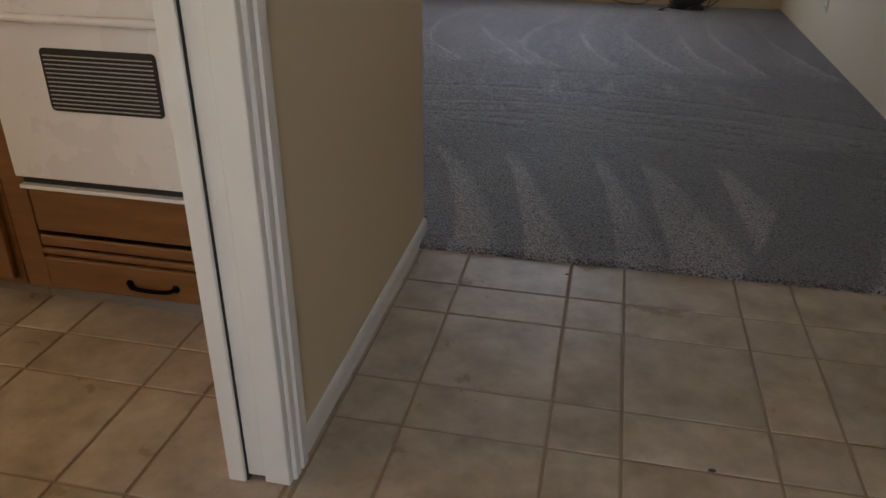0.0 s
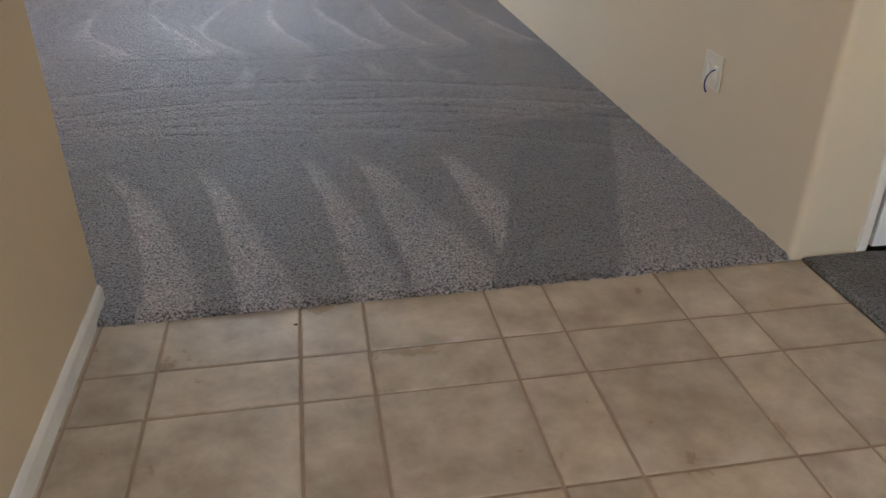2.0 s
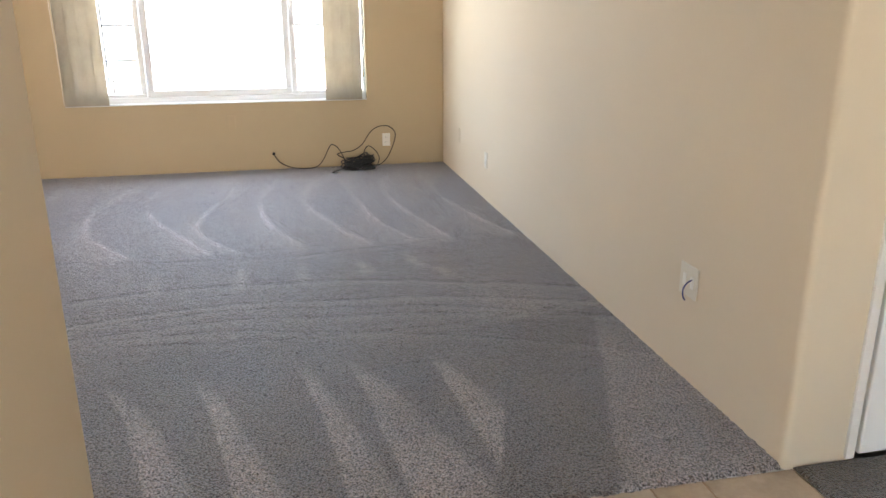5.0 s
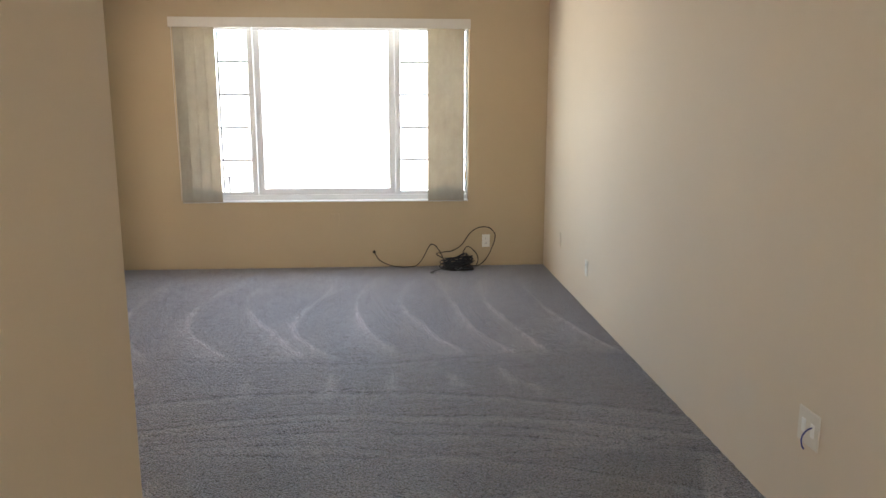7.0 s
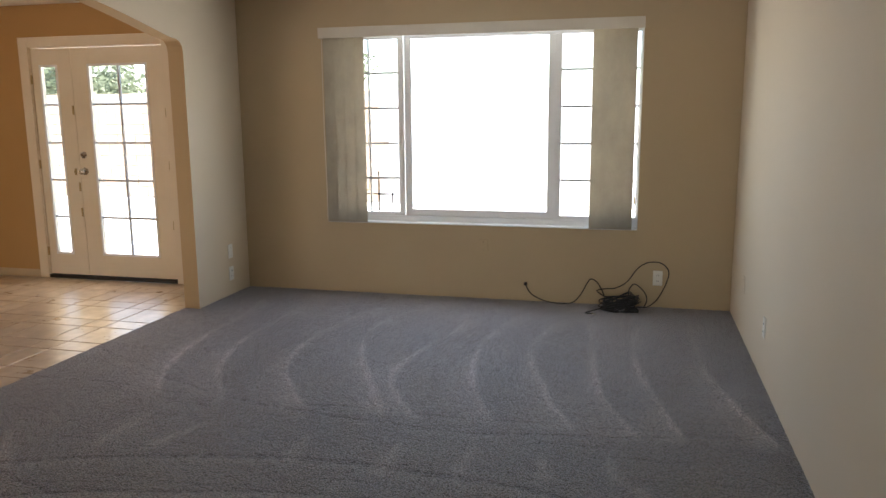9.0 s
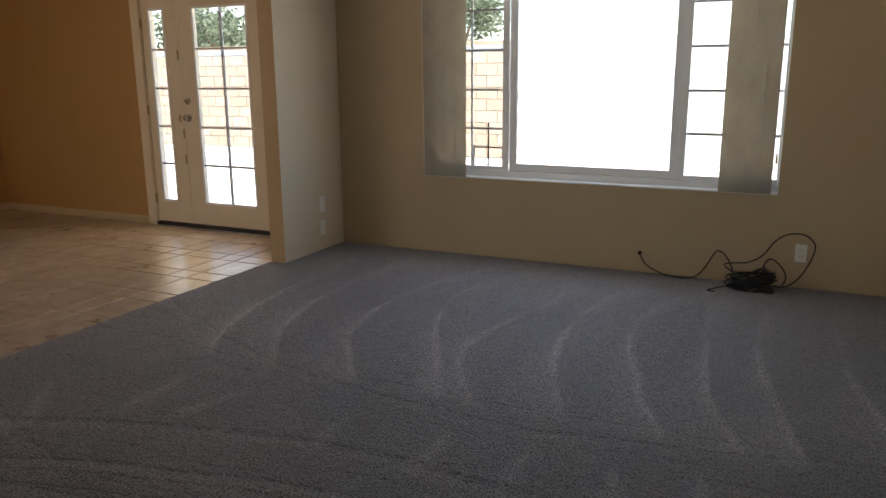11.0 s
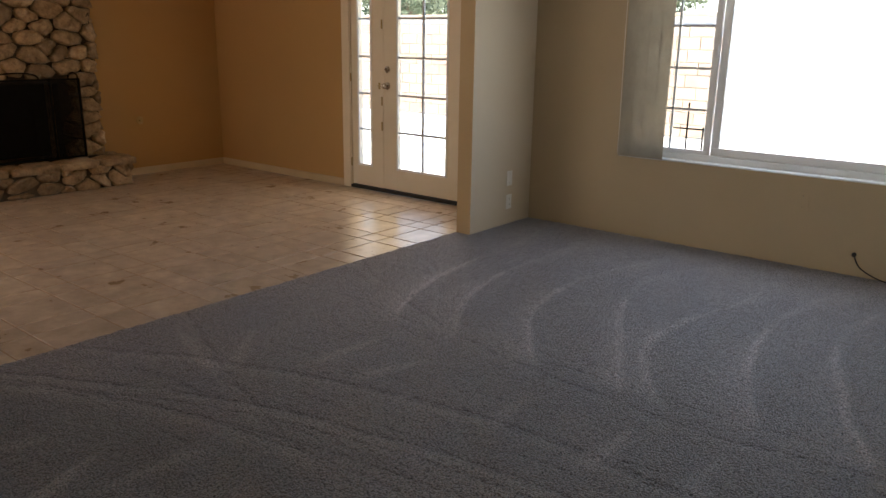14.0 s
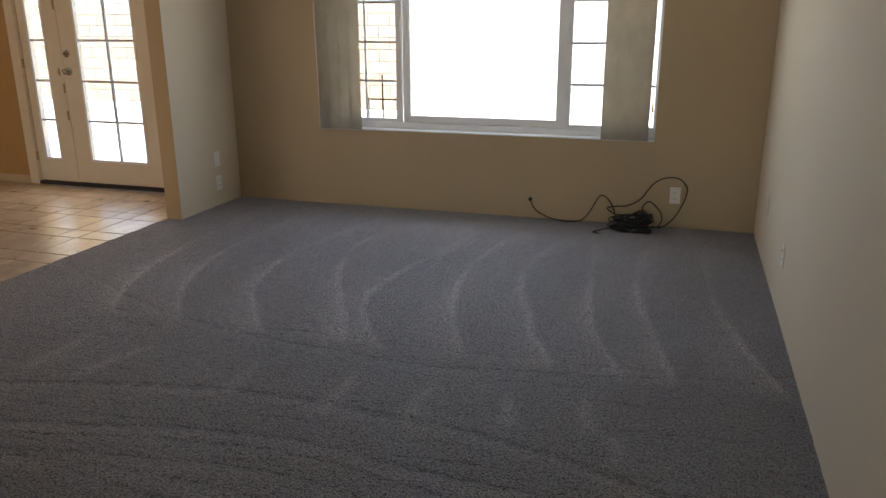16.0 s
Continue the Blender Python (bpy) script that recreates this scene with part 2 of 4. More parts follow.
def carpet_material(name, dark, light):
    """Cut pile: fleck in the yarn; the mesh tells how the pile lies (lay) and where it is creased (crease)."""
    m = bpy.data.materials.new(name)
    m.use_nodes = True
    nt = m.node_tree
    bsdf = nt.nodes["Principled BSDF"]
    geo = nt.nodes.new("ShaderNodeNewGeometry")
    pos = geo.outputs["Position"]
    lay_node, crease_node = nt.nodes.new("ShaderNodeAttribute"), nt.nodes.new("ShaderNodeAttribute")
    lay_node.attribute_name, crease_node.attribute_name = "lay", "crease"
    worn = stretch(nt, noise_tex(nt, pos, 2.3, 4.0, 0.65), 0.30, 0.62)
    ragged = stretch(nt, noise_tex(nt, pos, 46.0, 3.0, 0.7), 0.34, 0.56)
    lay = math_node(nt, "MULTIPLY", lay_node.outputs["Fac"], math_node(nt, "MULTIPLY_ADD", worn, 0.45, 0.55))
    lay = math_node(nt, "MULTIPLY", lay, math_node(nt, "MULTIPLY_ADD", ragged, 0.35, 0.78))
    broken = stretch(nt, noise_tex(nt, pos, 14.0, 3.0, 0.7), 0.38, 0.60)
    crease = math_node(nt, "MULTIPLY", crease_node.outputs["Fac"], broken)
    fleck = noise_tex(nt, pos, 150, 1.0, 0.6)
    tuft = noise_tex(nt, pos, 85, 3.0, 0.8)
    patch = noise_tex(nt, pos, 2.2, 4.0)
    fac = math_node(nt, "ADD", math_node(nt, "MULTIPLY", stretch(nt, fleck, 0.40, 0.62), 0.68), math_node(nt, "MULTIPLY", stretch(nt, tuft, 0.38, 0.62), 0.32))
    base = ramp_mix(nt, fac, dark, light)
    # a few warmer and cooler yarns among the grey
    base = ramp_mix(nt, math_node(nt, "MULTIPLY", stretch(nt, noise_tex(nt, pos, 95, 1.0, 0.5), 0.56, 0.66), 0.40), base, (0.30, 0.215, 0.16))
    hsv = nt.nodes.new("ShaderNodeHueSaturation")
    val = math_node(nt, "ADD", math_node(nt, "ADD", math_node(nt, "MULTIPLY", lay, 0.98), math_node(nt, "MULTIPLY", patch, 0.36)), 0.52)
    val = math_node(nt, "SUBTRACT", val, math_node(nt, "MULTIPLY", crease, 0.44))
    nt.links.new(val, hsv.inputs["Value"])
    nt.links.new(base, hsv.inputs["Color"])
    nt.links.new(hsv.outputs[0], bsdf.inputs["Base Color"])
    bsdf.inputs["Roughness"].default_value, bsdf.inputs["Specular IOR Level"].default_value = 0.55, 0.45
    bsdf.inputs["Sheen Weight"].default_value, bsdf.inputs["Sheen Roughness"].default_value = 0.44, 0.30
    # blue of the reflected sky put into the sheen colour
    bsdf.inputs["Sheen Tint"].default_value = (0.80, 0.87, 1.0, 1)
    b = nt.nodes.new("ShaderNodeBump")
    b.inputs["Strength"].default_value, b.inputs["Distance"].default_value = 0.9, 0.008
    h = math_node(nt, "ADD", fac, math_node(nt, "MULTIPLY", lay, 0.5))
    nt.links.new(math_node(nt, "SUBTRACT", h, math_node(nt, "MULTIPLY", crease, 0.5)), b.inputs["Height"])
    nt.links.new(b.outputs[0], bsdf.inputs["Normal"])
    return m


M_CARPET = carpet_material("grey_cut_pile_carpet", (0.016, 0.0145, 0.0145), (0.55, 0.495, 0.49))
# same carpet in darker tones: the hall's dimmer light put into the yarn colour
M_HALLCARPET = carpet_material("shaded_hall_carpet", (0.014, 0.012, 0.010), (0.30, 0.265, 0.235))


# ---- mesh helpers ----
def add_box(bm, x0, x1, y0, y1, z0, z1, bevel=0.0, m=None):
    g = bmesh.ops.create_cube(bm, size=1.0)
    vs = g["verts"]
    for v in vs:
        v.co = Vector(((x0 + x1) / 2 + v.co.x * (x1 - x0), (y0 + y1) / 2 + v.co.y * (y1 - y0), (z0 + z1) / 2 + v.co.z * (z1 - z0)))
        if m is not None:
            v.co = m @ v.co
    if bevel > 0:
        edges = list({e for v in vs for e in v.link_edges})
        bmesh.ops.bevel(bm, geom=edges, offset=bevel, segments=2, affect="EDGES", profile=0.5)
    return vs


def add_cyl(bm, p, q, r1, r2=None, seg=14):
    p, q = Vector(p), Vector(q)
    d = q - p
    rot = d.to_track_quat("Z", "Y").to_matrix().to_4x4()
    bmesh.ops.create_cone(bm, cap_ends=True, segments=seg, radius1=r1, radius2=r1 if r2 is None else r2, depth=d.length, matrix=Matrix.Translation((p + q) / 2) @ rot)


def add_ball(bm, c, r, sx=1, sy=1, sz=1, seg=14):
    bmesh.ops.create_uvsphere(bm, u_segments=seg, v_segments=seg // 2 + 2, radius=r, matrix=Matrix.Translation(c) @ Matrix.Diagonal((sx, sy, sz, 1)))


def add_tube(bm, pts, r, seg=8, close=False):
    """A round tube along a smooth line through the points."""
    pts = [Vector(p) for p in pts]
    n = len(pts)
    line = []
    last = n if close else n - 1
    for i in range(last):
        a = pts[(i - 1) % n] if (close or i) else pts[0]
        b, c = pts[i], pts[(i + 1) % n]
        d = pts[(i + 2) % n] if (close or i + 2 < n) else pts[-1]
        for k in range(6):
            t = k / 6
            line.append(0.5 * ((2 * b) + (c - a) * t + (2 * a - 5 * b + 4 * c - d) * t * t + (3 * b - a - 3 * c + d) * t ** 3))
    if not close:
        line.append(pts[-1])
    rings = []
    for i, p in enumerate(line):
        t = (line[(i + 1) % len(line)] - line[i - 1]) if close else (line[min(i + 1, len(line) - 1)] - line[max(i - 1, 0)])
        q = t.to_track_quat("Z", "Y")
        rings.append([bm.verts.new(p + q @ Vector((r * math.cos(2 * math.pi * k / seg), r * math.sin(2 * math.pi * k / seg), 0))) for k in range(seg)])
    for i in range(len(rings) if close else len(rings) - 1):
        a, b = rings[i], rings[(i + 1) % len(rings)]
        for k in range(seg):
            bm.faces.new((a[k], a[(k + 1) % seg], b[(k + 1) % seg], b[k]))
    if not close:
        bm.faces.new(rings[0][::-1])
        bm.faces.new(rings[-1])


def add_prism(bm, outline, axis, a, b):
    """An outline of (u, v) points pushed from a to b along an axis: x (u=y, v=z), y (u=x, v=z) or z (u=x, v=y)."""
    def at(u, v, w):
        return {"x": (w, u, v), "y": (u, w, v), "z": (u, v, w)}[axis]
    lo = [bm.verts.new(at(u, v, a)) for u, v in outline]
    hi = [bm.verts.new(at(u, v, b)) for u, v in outline]
    n = len(outline)
    bm.faces.new(lo)
    bm.faces.new(hi[::-1])
    for i in range(n):
        bm.faces.new((lo[i], hi[i], hi[(i + 1) % n], lo[(i + 1) % n]))


def finish(name, bm, mat, smooth=False):
    bmesh.ops.recalc_face_normals(bm, faces=bm.faces)
    me = bpy.data.meshes.new(name)
    bm.to_mesh(me)
    bm.free()
    me.materials.append(mat)
    if smooth:
        for p in me.polygons:
            p.use_smooth = True
    return me


def thing(name, bm, mat, label, category, group="", kind="", smooth=False):
    return tagged(new(name, finish(name, bm, mat, smooth)), label, category, group, kind)


def holder(name, at, label, category, group="", kind=""):
    ob = new(name)
    ob.empty_display_size = 0.05
    ob.location = at
    return tagged(ob, label, category, group, kind)


def part(name, bm, mat, parent, label="", smooth=False):
    """One mesh under a thing or part; its points are given in the world."""
    ob = new(name, finish(name, bm, mat, smooth))
    ob.parent = parent
    spot = Vector() if parent.parent else parent.location
    ob.matrix_parent_inverse = Matrix.Translation(-spot)
    return tagged(ob, label)


def box_part(name, dims, mat, parent, bevel=0.0, label=""):
    bm = bmesh.new()
    add_box(bm, *dims, bevel=bevel)
    return part(name, bm, mat, parent, label)


def box_thing(name, dims, mat, label, category, bevel=0.0, kind="structure", group=""):
    bm = bmesh.new()
    add_box(bm, *dims, bevel=bevel)
    return thing(name, bm, mat, label, category, group, kind)


# ---- the plan ----
XE, XL, XW = 1.802, -2.130, -6.26          # east wall, arch wall, west wall of the family room
YN, YS = 7.745, 2.667                       # north wall, south wall of the living room
H = 2.44
WIN = (-1.372, 1.112, 0.60, 2.14)
FD = (-4.180, -2.820, 0.0, 2.085)
T = 0.16


def wall_north():
    bm = bmesh.new()
    for x0, x1, z0, z1 in ((XW - T, FD[0], -0.1, H), (FD[0], FD[1], FD[3], H), (FD[1], XL - 0.06, -0.1, H)):
        add_box(bm, x0, x1, YN, YN + T, z0, z1)
    family = thing("wall_north_family", bm, M_FAMILY, "ochre painted plaster wall round the glazed door", "wall", kind="structure")
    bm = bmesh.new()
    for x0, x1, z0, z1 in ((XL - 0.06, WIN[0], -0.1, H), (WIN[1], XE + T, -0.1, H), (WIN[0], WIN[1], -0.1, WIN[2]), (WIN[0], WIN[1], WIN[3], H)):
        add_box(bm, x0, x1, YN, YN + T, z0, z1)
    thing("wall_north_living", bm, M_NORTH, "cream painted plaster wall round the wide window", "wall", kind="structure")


wall_north()


def wall_arch():
    """The wall between living and family room, with its wide flat arch."""
    half = [(6.950, 0.0), (6.950, 1.93), (6.940, 1.975), (6.910, 2.005), (6.865, 2.018), (6.775, 2.028)]
    for k in range(1, 15):
        a = k / 14
        half.append((6.775 - a * 1.49, 2.028 + 0.205 * math.sin(a * math.pi / 2)))
    mid = 5.275
    other = [(2 * mid - y, z) for y, z in half[::-1][1:]]
    outline = half + other
    outline += [(2.787, 0.0), (2.787, H), (YN, H), (YN, 0.0)]
    bm = bmesh.new()
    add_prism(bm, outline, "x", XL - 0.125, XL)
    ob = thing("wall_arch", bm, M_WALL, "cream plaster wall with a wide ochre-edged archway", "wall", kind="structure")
    # every face but the living room side takes the ochre colour
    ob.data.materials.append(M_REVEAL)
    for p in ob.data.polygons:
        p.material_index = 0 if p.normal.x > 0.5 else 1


wall_arch()
box_thing("wall_east", (XE, XE + T, 2.86, YN, -0.1, H), M_WALL, "long plain cream painted wall", "wall")
bm = bmesh.new()
add_prism(bm, [(XE, 2.86)] + [(XE + 0.022 - 0.022 * math.cos(radians(a)), 2.722 - 0.022 * math.sin(radians(a))) for a in range(0, 91, 15)] + [(2.055, 2.70), (2.055, 2.86)], "z", -0.1, H)
add_box(bm, 2.055, 2.87, 2.70, 2.86, 2.06, H)
add_box(bm, 2.87, 4.2, 2.70, 2.86, -0.1, H)
thing("wall_passage", bm, M_WALL, "cream wall round a white passage door", "wall", kind="structure")
box_thing("wall_south_living", (XL - 0.125, -0.30, YS, YS + 0.12, -0.1, H), M_WALL, "cream painted wall beside the arch", "wall")
bm = bmesh.new()
add_box(bm, -0.30, -0.19, 1.555, YS + 0.116, -0.1, H)
add_box(bm, -0.30, -0.19, 0.70, 1.55, 2.06, H)
add_box(bm, -0.30, -0.19, -1.5, 0.70, -0.1, H)
thing("wall_kitchen_side", bm, M_TAN, "tan painted wall with a pocket door opening", "wall", kind="structure")
bm = bmesh.new()
add_box(bm, -3.2, 0.4, -1.66, -1.5, -0.1, H)
add_box(bm, 0.4, 1.5, -1.66, -1.5, 2.05, H)
add_box(bm, 1.5, 4.2, -1.66, -1.5, -0.1, H)
thing("wall_south", bm, M_WALL, "cream painted wall at the entry", "wall", kind="structure")
# unseen walls added to keep outdoor light from the gap under the door
bm = bmesh.new()
add_box(bm, XE + T, 3.05, 3.40, 3.50, -0.1, H)
add_box(bm, 2.95, 3.05, 2.86, 3.40, -0.1, H)
thing("wall_closet", bm, M_WALL, "plain unseen wall added behind the passage door to block light", "wall", kind="structure")
box_thing("wall_hall_end", (4.2, 4.36, -1.66, 2.86, -0.1, H), M_WALL, "cream painted wall at the hall's end", "wall")
bm = bmesh.new()
add_box(bm, -3.36, -3.2, -1.66, -0.3, -0.1, H)
add_box(bm, -3.36, -3.2, 0.9, 2.86, -0.1, H)
add_box(bm, -3.36, -3.2, -0.3, 0.9, -0.1, 1.05)
add_box(bm, -3.36, -3.2, -0.3, 0.9, 1.95, H)
thing("wall_kitchen_west", bm, M_TAN, "tan painted kitchen wall", "wall", kind="structure")
box_thing("wall_kitchen_north", (-3.2, -0.30, YS - 0.06, YS, -0.1, H), M_TAN, "tan painted kitchen wall", "wall")
bm = bmesh.new()
for y0, y1, z0, z1 in ((YS, 5.03, -0.1, H), (5.91, YN, -0.1, H), (5.03, 5.91, 0.96, H), (5.03, 5.91, -0.1, 0.27)):
    add_box(bm, XW - T, XW, y0, y1, z0, z1)
thing("wall_family_west", bm, M_FAMILY, "ochre painted wall beside the stone fireplace", "wall", kind="structure")
bm = bmesh.new()
add_box(bm, XW, -5.3, YS, YS + 0.12, -0.1, H)
add_box(bm, -5.3, -3.5, YS, YS + 0.12, 2.08, H)
add_box(bm, -3.5, XL - 0.125, YS, YS + 0.12, -0.1, H)
thing("wall_family_south", bm, M_FAMILY, "ochre painted wall of the family room", "wall", kind="structure")
bm = bmesh.new()
add_box(bm, XW - T - 0.5, 4.86, -2.1, YN + T + 0.45, H, H + 0.16)
thing("ceiling", bm, M_CEIL, "white textured ceiling", "ceiling", kind="structure")

# ---- carpet ----
def carpet(name, outline, label):
    """A pile of 14 mm with a softly rounded, slightly ragged edge."""
    bm = bmesh.new()
    top, edge, low = [], [], []
    pts = []
    n = len(outline)
    for i in range(n):
        a, b = Vector(outline[i]), Vector(outline[(i + 1) % n])
        k = max(2, int((b - a).length / 0.03))
        pts += [a.lerp(b, j / k) for j in range(k)]
    c = sum(pts, Vector((0, 0))) / len(pts)
    for p in pts:
        w = 0.006 * (noise.noise((p.x * 30, p.y * 30, 0)))
        d = (c - p).normalized()
        low.append(bm.verts.new((p.x + d.x * w, p.y + d.y * w, 0.0)))
        edge.append(bm.verts.new((p.x + d.x * (w + 0.004), p.y + d.y * (w + 0.004), 0.006)))
        top.append(bm.verts.new((p.x + d.x * (w + 0.016), p.y + d.y * (w + 0.016), 0.012)))
    m = len(pts)
    for i in range(m):
        j = (i + 1) % m
        bm.faces.new((low[i], low[j], edge[j], edge[i]))
        bm.faces.new((edge[i], edge[j], top[j], top[i]))
    bm.faces.new(top)
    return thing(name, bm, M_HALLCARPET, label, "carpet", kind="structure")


def smooth(a, b, v):
    t = np.clip((v - a) / (b - a), 0, 1)
    return t * t * (3 - 2 * t)


# long strokes of the far half: x where each crosses y = 7.15, 6.40, 5.87 and 5.32
BLADE_Y = (7.15, 6.40, 5.87, 5.32)
BLADES = ((-1.77, -1.70, -1.62, -1.37), (-1.39, -1.41, -1.30, -0.97), (-0.84, -0.97, -0.88, -0.54), (-0.57, -0.60, -0.38, -0.12), (-0.09, -0.16, -0.21, 0.05),
          (0.24, 0.16, 0.25, 0.45), (0.59, 0.50, 0.62, 0.83), (0.80, 0.87, 0.94, 1.12), (1.14, 1.12, 1.21, 1.33), (1.47, 1.50, 1.59, 1.76))
# short strokes between them and the wheel tracks: far end, near end
SHORT = ((-1.23, 5.10, -1.25, 4.60), (-0.88, 5.04, -1.02, 4.60), (-0.35, 5.02, -0.31, 4.66), (0.09, 5.04, 0.10, 4.66), (0.42, 5.05, 0.43, 4.70), (0.73, 5.02, 0.78, 4.74), (1.00, 5.09, 1.06, 4.77), (1.11, 4.83, 1.19, 4.62),
         (-2.15, 4.50, -1.45, 4.28), (-1.80, 4.74, -1.46, 4.34), (-1.56, 3.25, -1.48, 3.58), (-1.03, 3.48, -0.98, 3.92), (-0.62, 3.35, -0.50, 3.85))
# fins at the doorway: far tip, near end of the sharp edge, width at the near end
FINS = ((-1.30, -1.02, 0.16), (-0.85, -0.58, 0.16), (-0.40, -0.07, 0.15), (-0.07, 0.17, 0.155), (0.34, 0.48, 0.15), (0.54, 0.665, 0.26), (0.87, 0.95, 0.22))
# wheel tracks: y on the crown of the arc, x of the crown, curvature, half width, brushed-up pile beside it
TRACKS = ((4.735, 0.05, -0.13, 0.011, 0.14), (4.715, 0.05, -0.13, 0.005, 0.10), (4.45, 0.20, -0.13, 0.010, 0.28), (4.37, 0.10, -0.15, 0.007, 0.12), (4.25, 0.15, -0.12, 0.006, 0.16), (4.14, -0.3, -0.14, 0.006, 0.16), (5.17, 0.20, 0.13, 0.007, 0.10), (5.32, -0.35, 0.02, 0.006, 0.0), (4.00, 0.45, 0.09, 0.006, 0.10))


def vacuum_lay(x, y, wob):
    """How light the pile lies at each point, and how deeply it is creased."""
    lay = 0.10 * smooth(3.90, 4.12, y + 0.5 * wob) + 0.06 * smooth(5.15, 5.35, y)
    for blade in BLADES:
        d = x + wob * 0.3 - np.polyval(np.polyfit(BLADE_Y, blade, 3), y)
        along = smooth(5.25, 5.42, y) * (1 - 0.80 * smooth(6.10, 6.60, y)) * (1 - smooth(7.05, 7.35, y))
        lay += 0.80 * np.exp(-(d / 0.018) ** 2) * along
        w = 0.02 + 0.27 * np.clip((6.45 - y) / 1.15, 0, 1)
        lay += (0.08 + 0.24 * smooth(-1.0, 0.0, d / w)) * smooth(-1.08, -0.92, d / w) * (1 - smooth(-0.004, 0.008, d)) * smooth(5.22, 5.32, y) * (1 - smooth(6.1, 6.6, y))
        w = 0.02 + 0.20 * smooth(6.45, 7.2, y)
        lay += 0.20 * smooth(1.0, 0.0, d / w) * (d > 0) * smooth(6.45, 6.7, y) * (1 - smooth(7.2, 7.45, y))
    for xa, ya, xb, yb in SHORT:
        ux, uy = xb - xa, yb - ya
        n = math.hypot(ux, uy)
        v = ((x - xa) * ux + (y - ya) * uy) / (n * n)
        d = ((x - xa) * uy - (y - ya) * ux) / n + wob * 0.3
        lay += 0.42 * np.exp(-(d / (0.014 + 0.030 * np.clip(v, 0, 1))) ** 2) * smooth(-0.05, 0.25, v) * (1 - smooth(0.75, 1.1, v))
    for tip, root, wide in FINS:
        v = np.clip((y - 2.66) / (3.76 - 2.66), 0, 1)
        d = x + wob * 0.35 - (root - (root - tip) * v ** 1.6)
        w = 0.02 + wide * (1 - v) ** 0.8
        lay += (0.72 - 0.22 * np.clip(d / w, 0, 1)) * smooth(-0.008, 0.010, d) * (1 - smooth(-0.03, 0.02, d - w)) * (1 - smooth(0.80, 1.0, v)) * (y < 3.8)
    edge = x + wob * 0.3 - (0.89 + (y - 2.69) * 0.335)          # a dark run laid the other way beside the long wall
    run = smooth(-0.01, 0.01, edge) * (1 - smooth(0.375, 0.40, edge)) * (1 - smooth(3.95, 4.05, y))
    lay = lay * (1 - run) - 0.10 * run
    lay += 0.42 * smooth(0.375, 0.40, edge) * (1 - smooth(3.7, 4.05, y)) + 0.22 * smooth(0.55, 0.1, np.hypot(x - 1.40, y - 4.24) * 1.3) * (y > 4.02)
    lay = np.minimum(lay, 0.80)
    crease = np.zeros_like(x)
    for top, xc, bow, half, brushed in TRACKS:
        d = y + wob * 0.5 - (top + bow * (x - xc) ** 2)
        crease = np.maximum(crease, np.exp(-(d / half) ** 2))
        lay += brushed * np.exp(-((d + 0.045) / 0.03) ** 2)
    return lay, crease


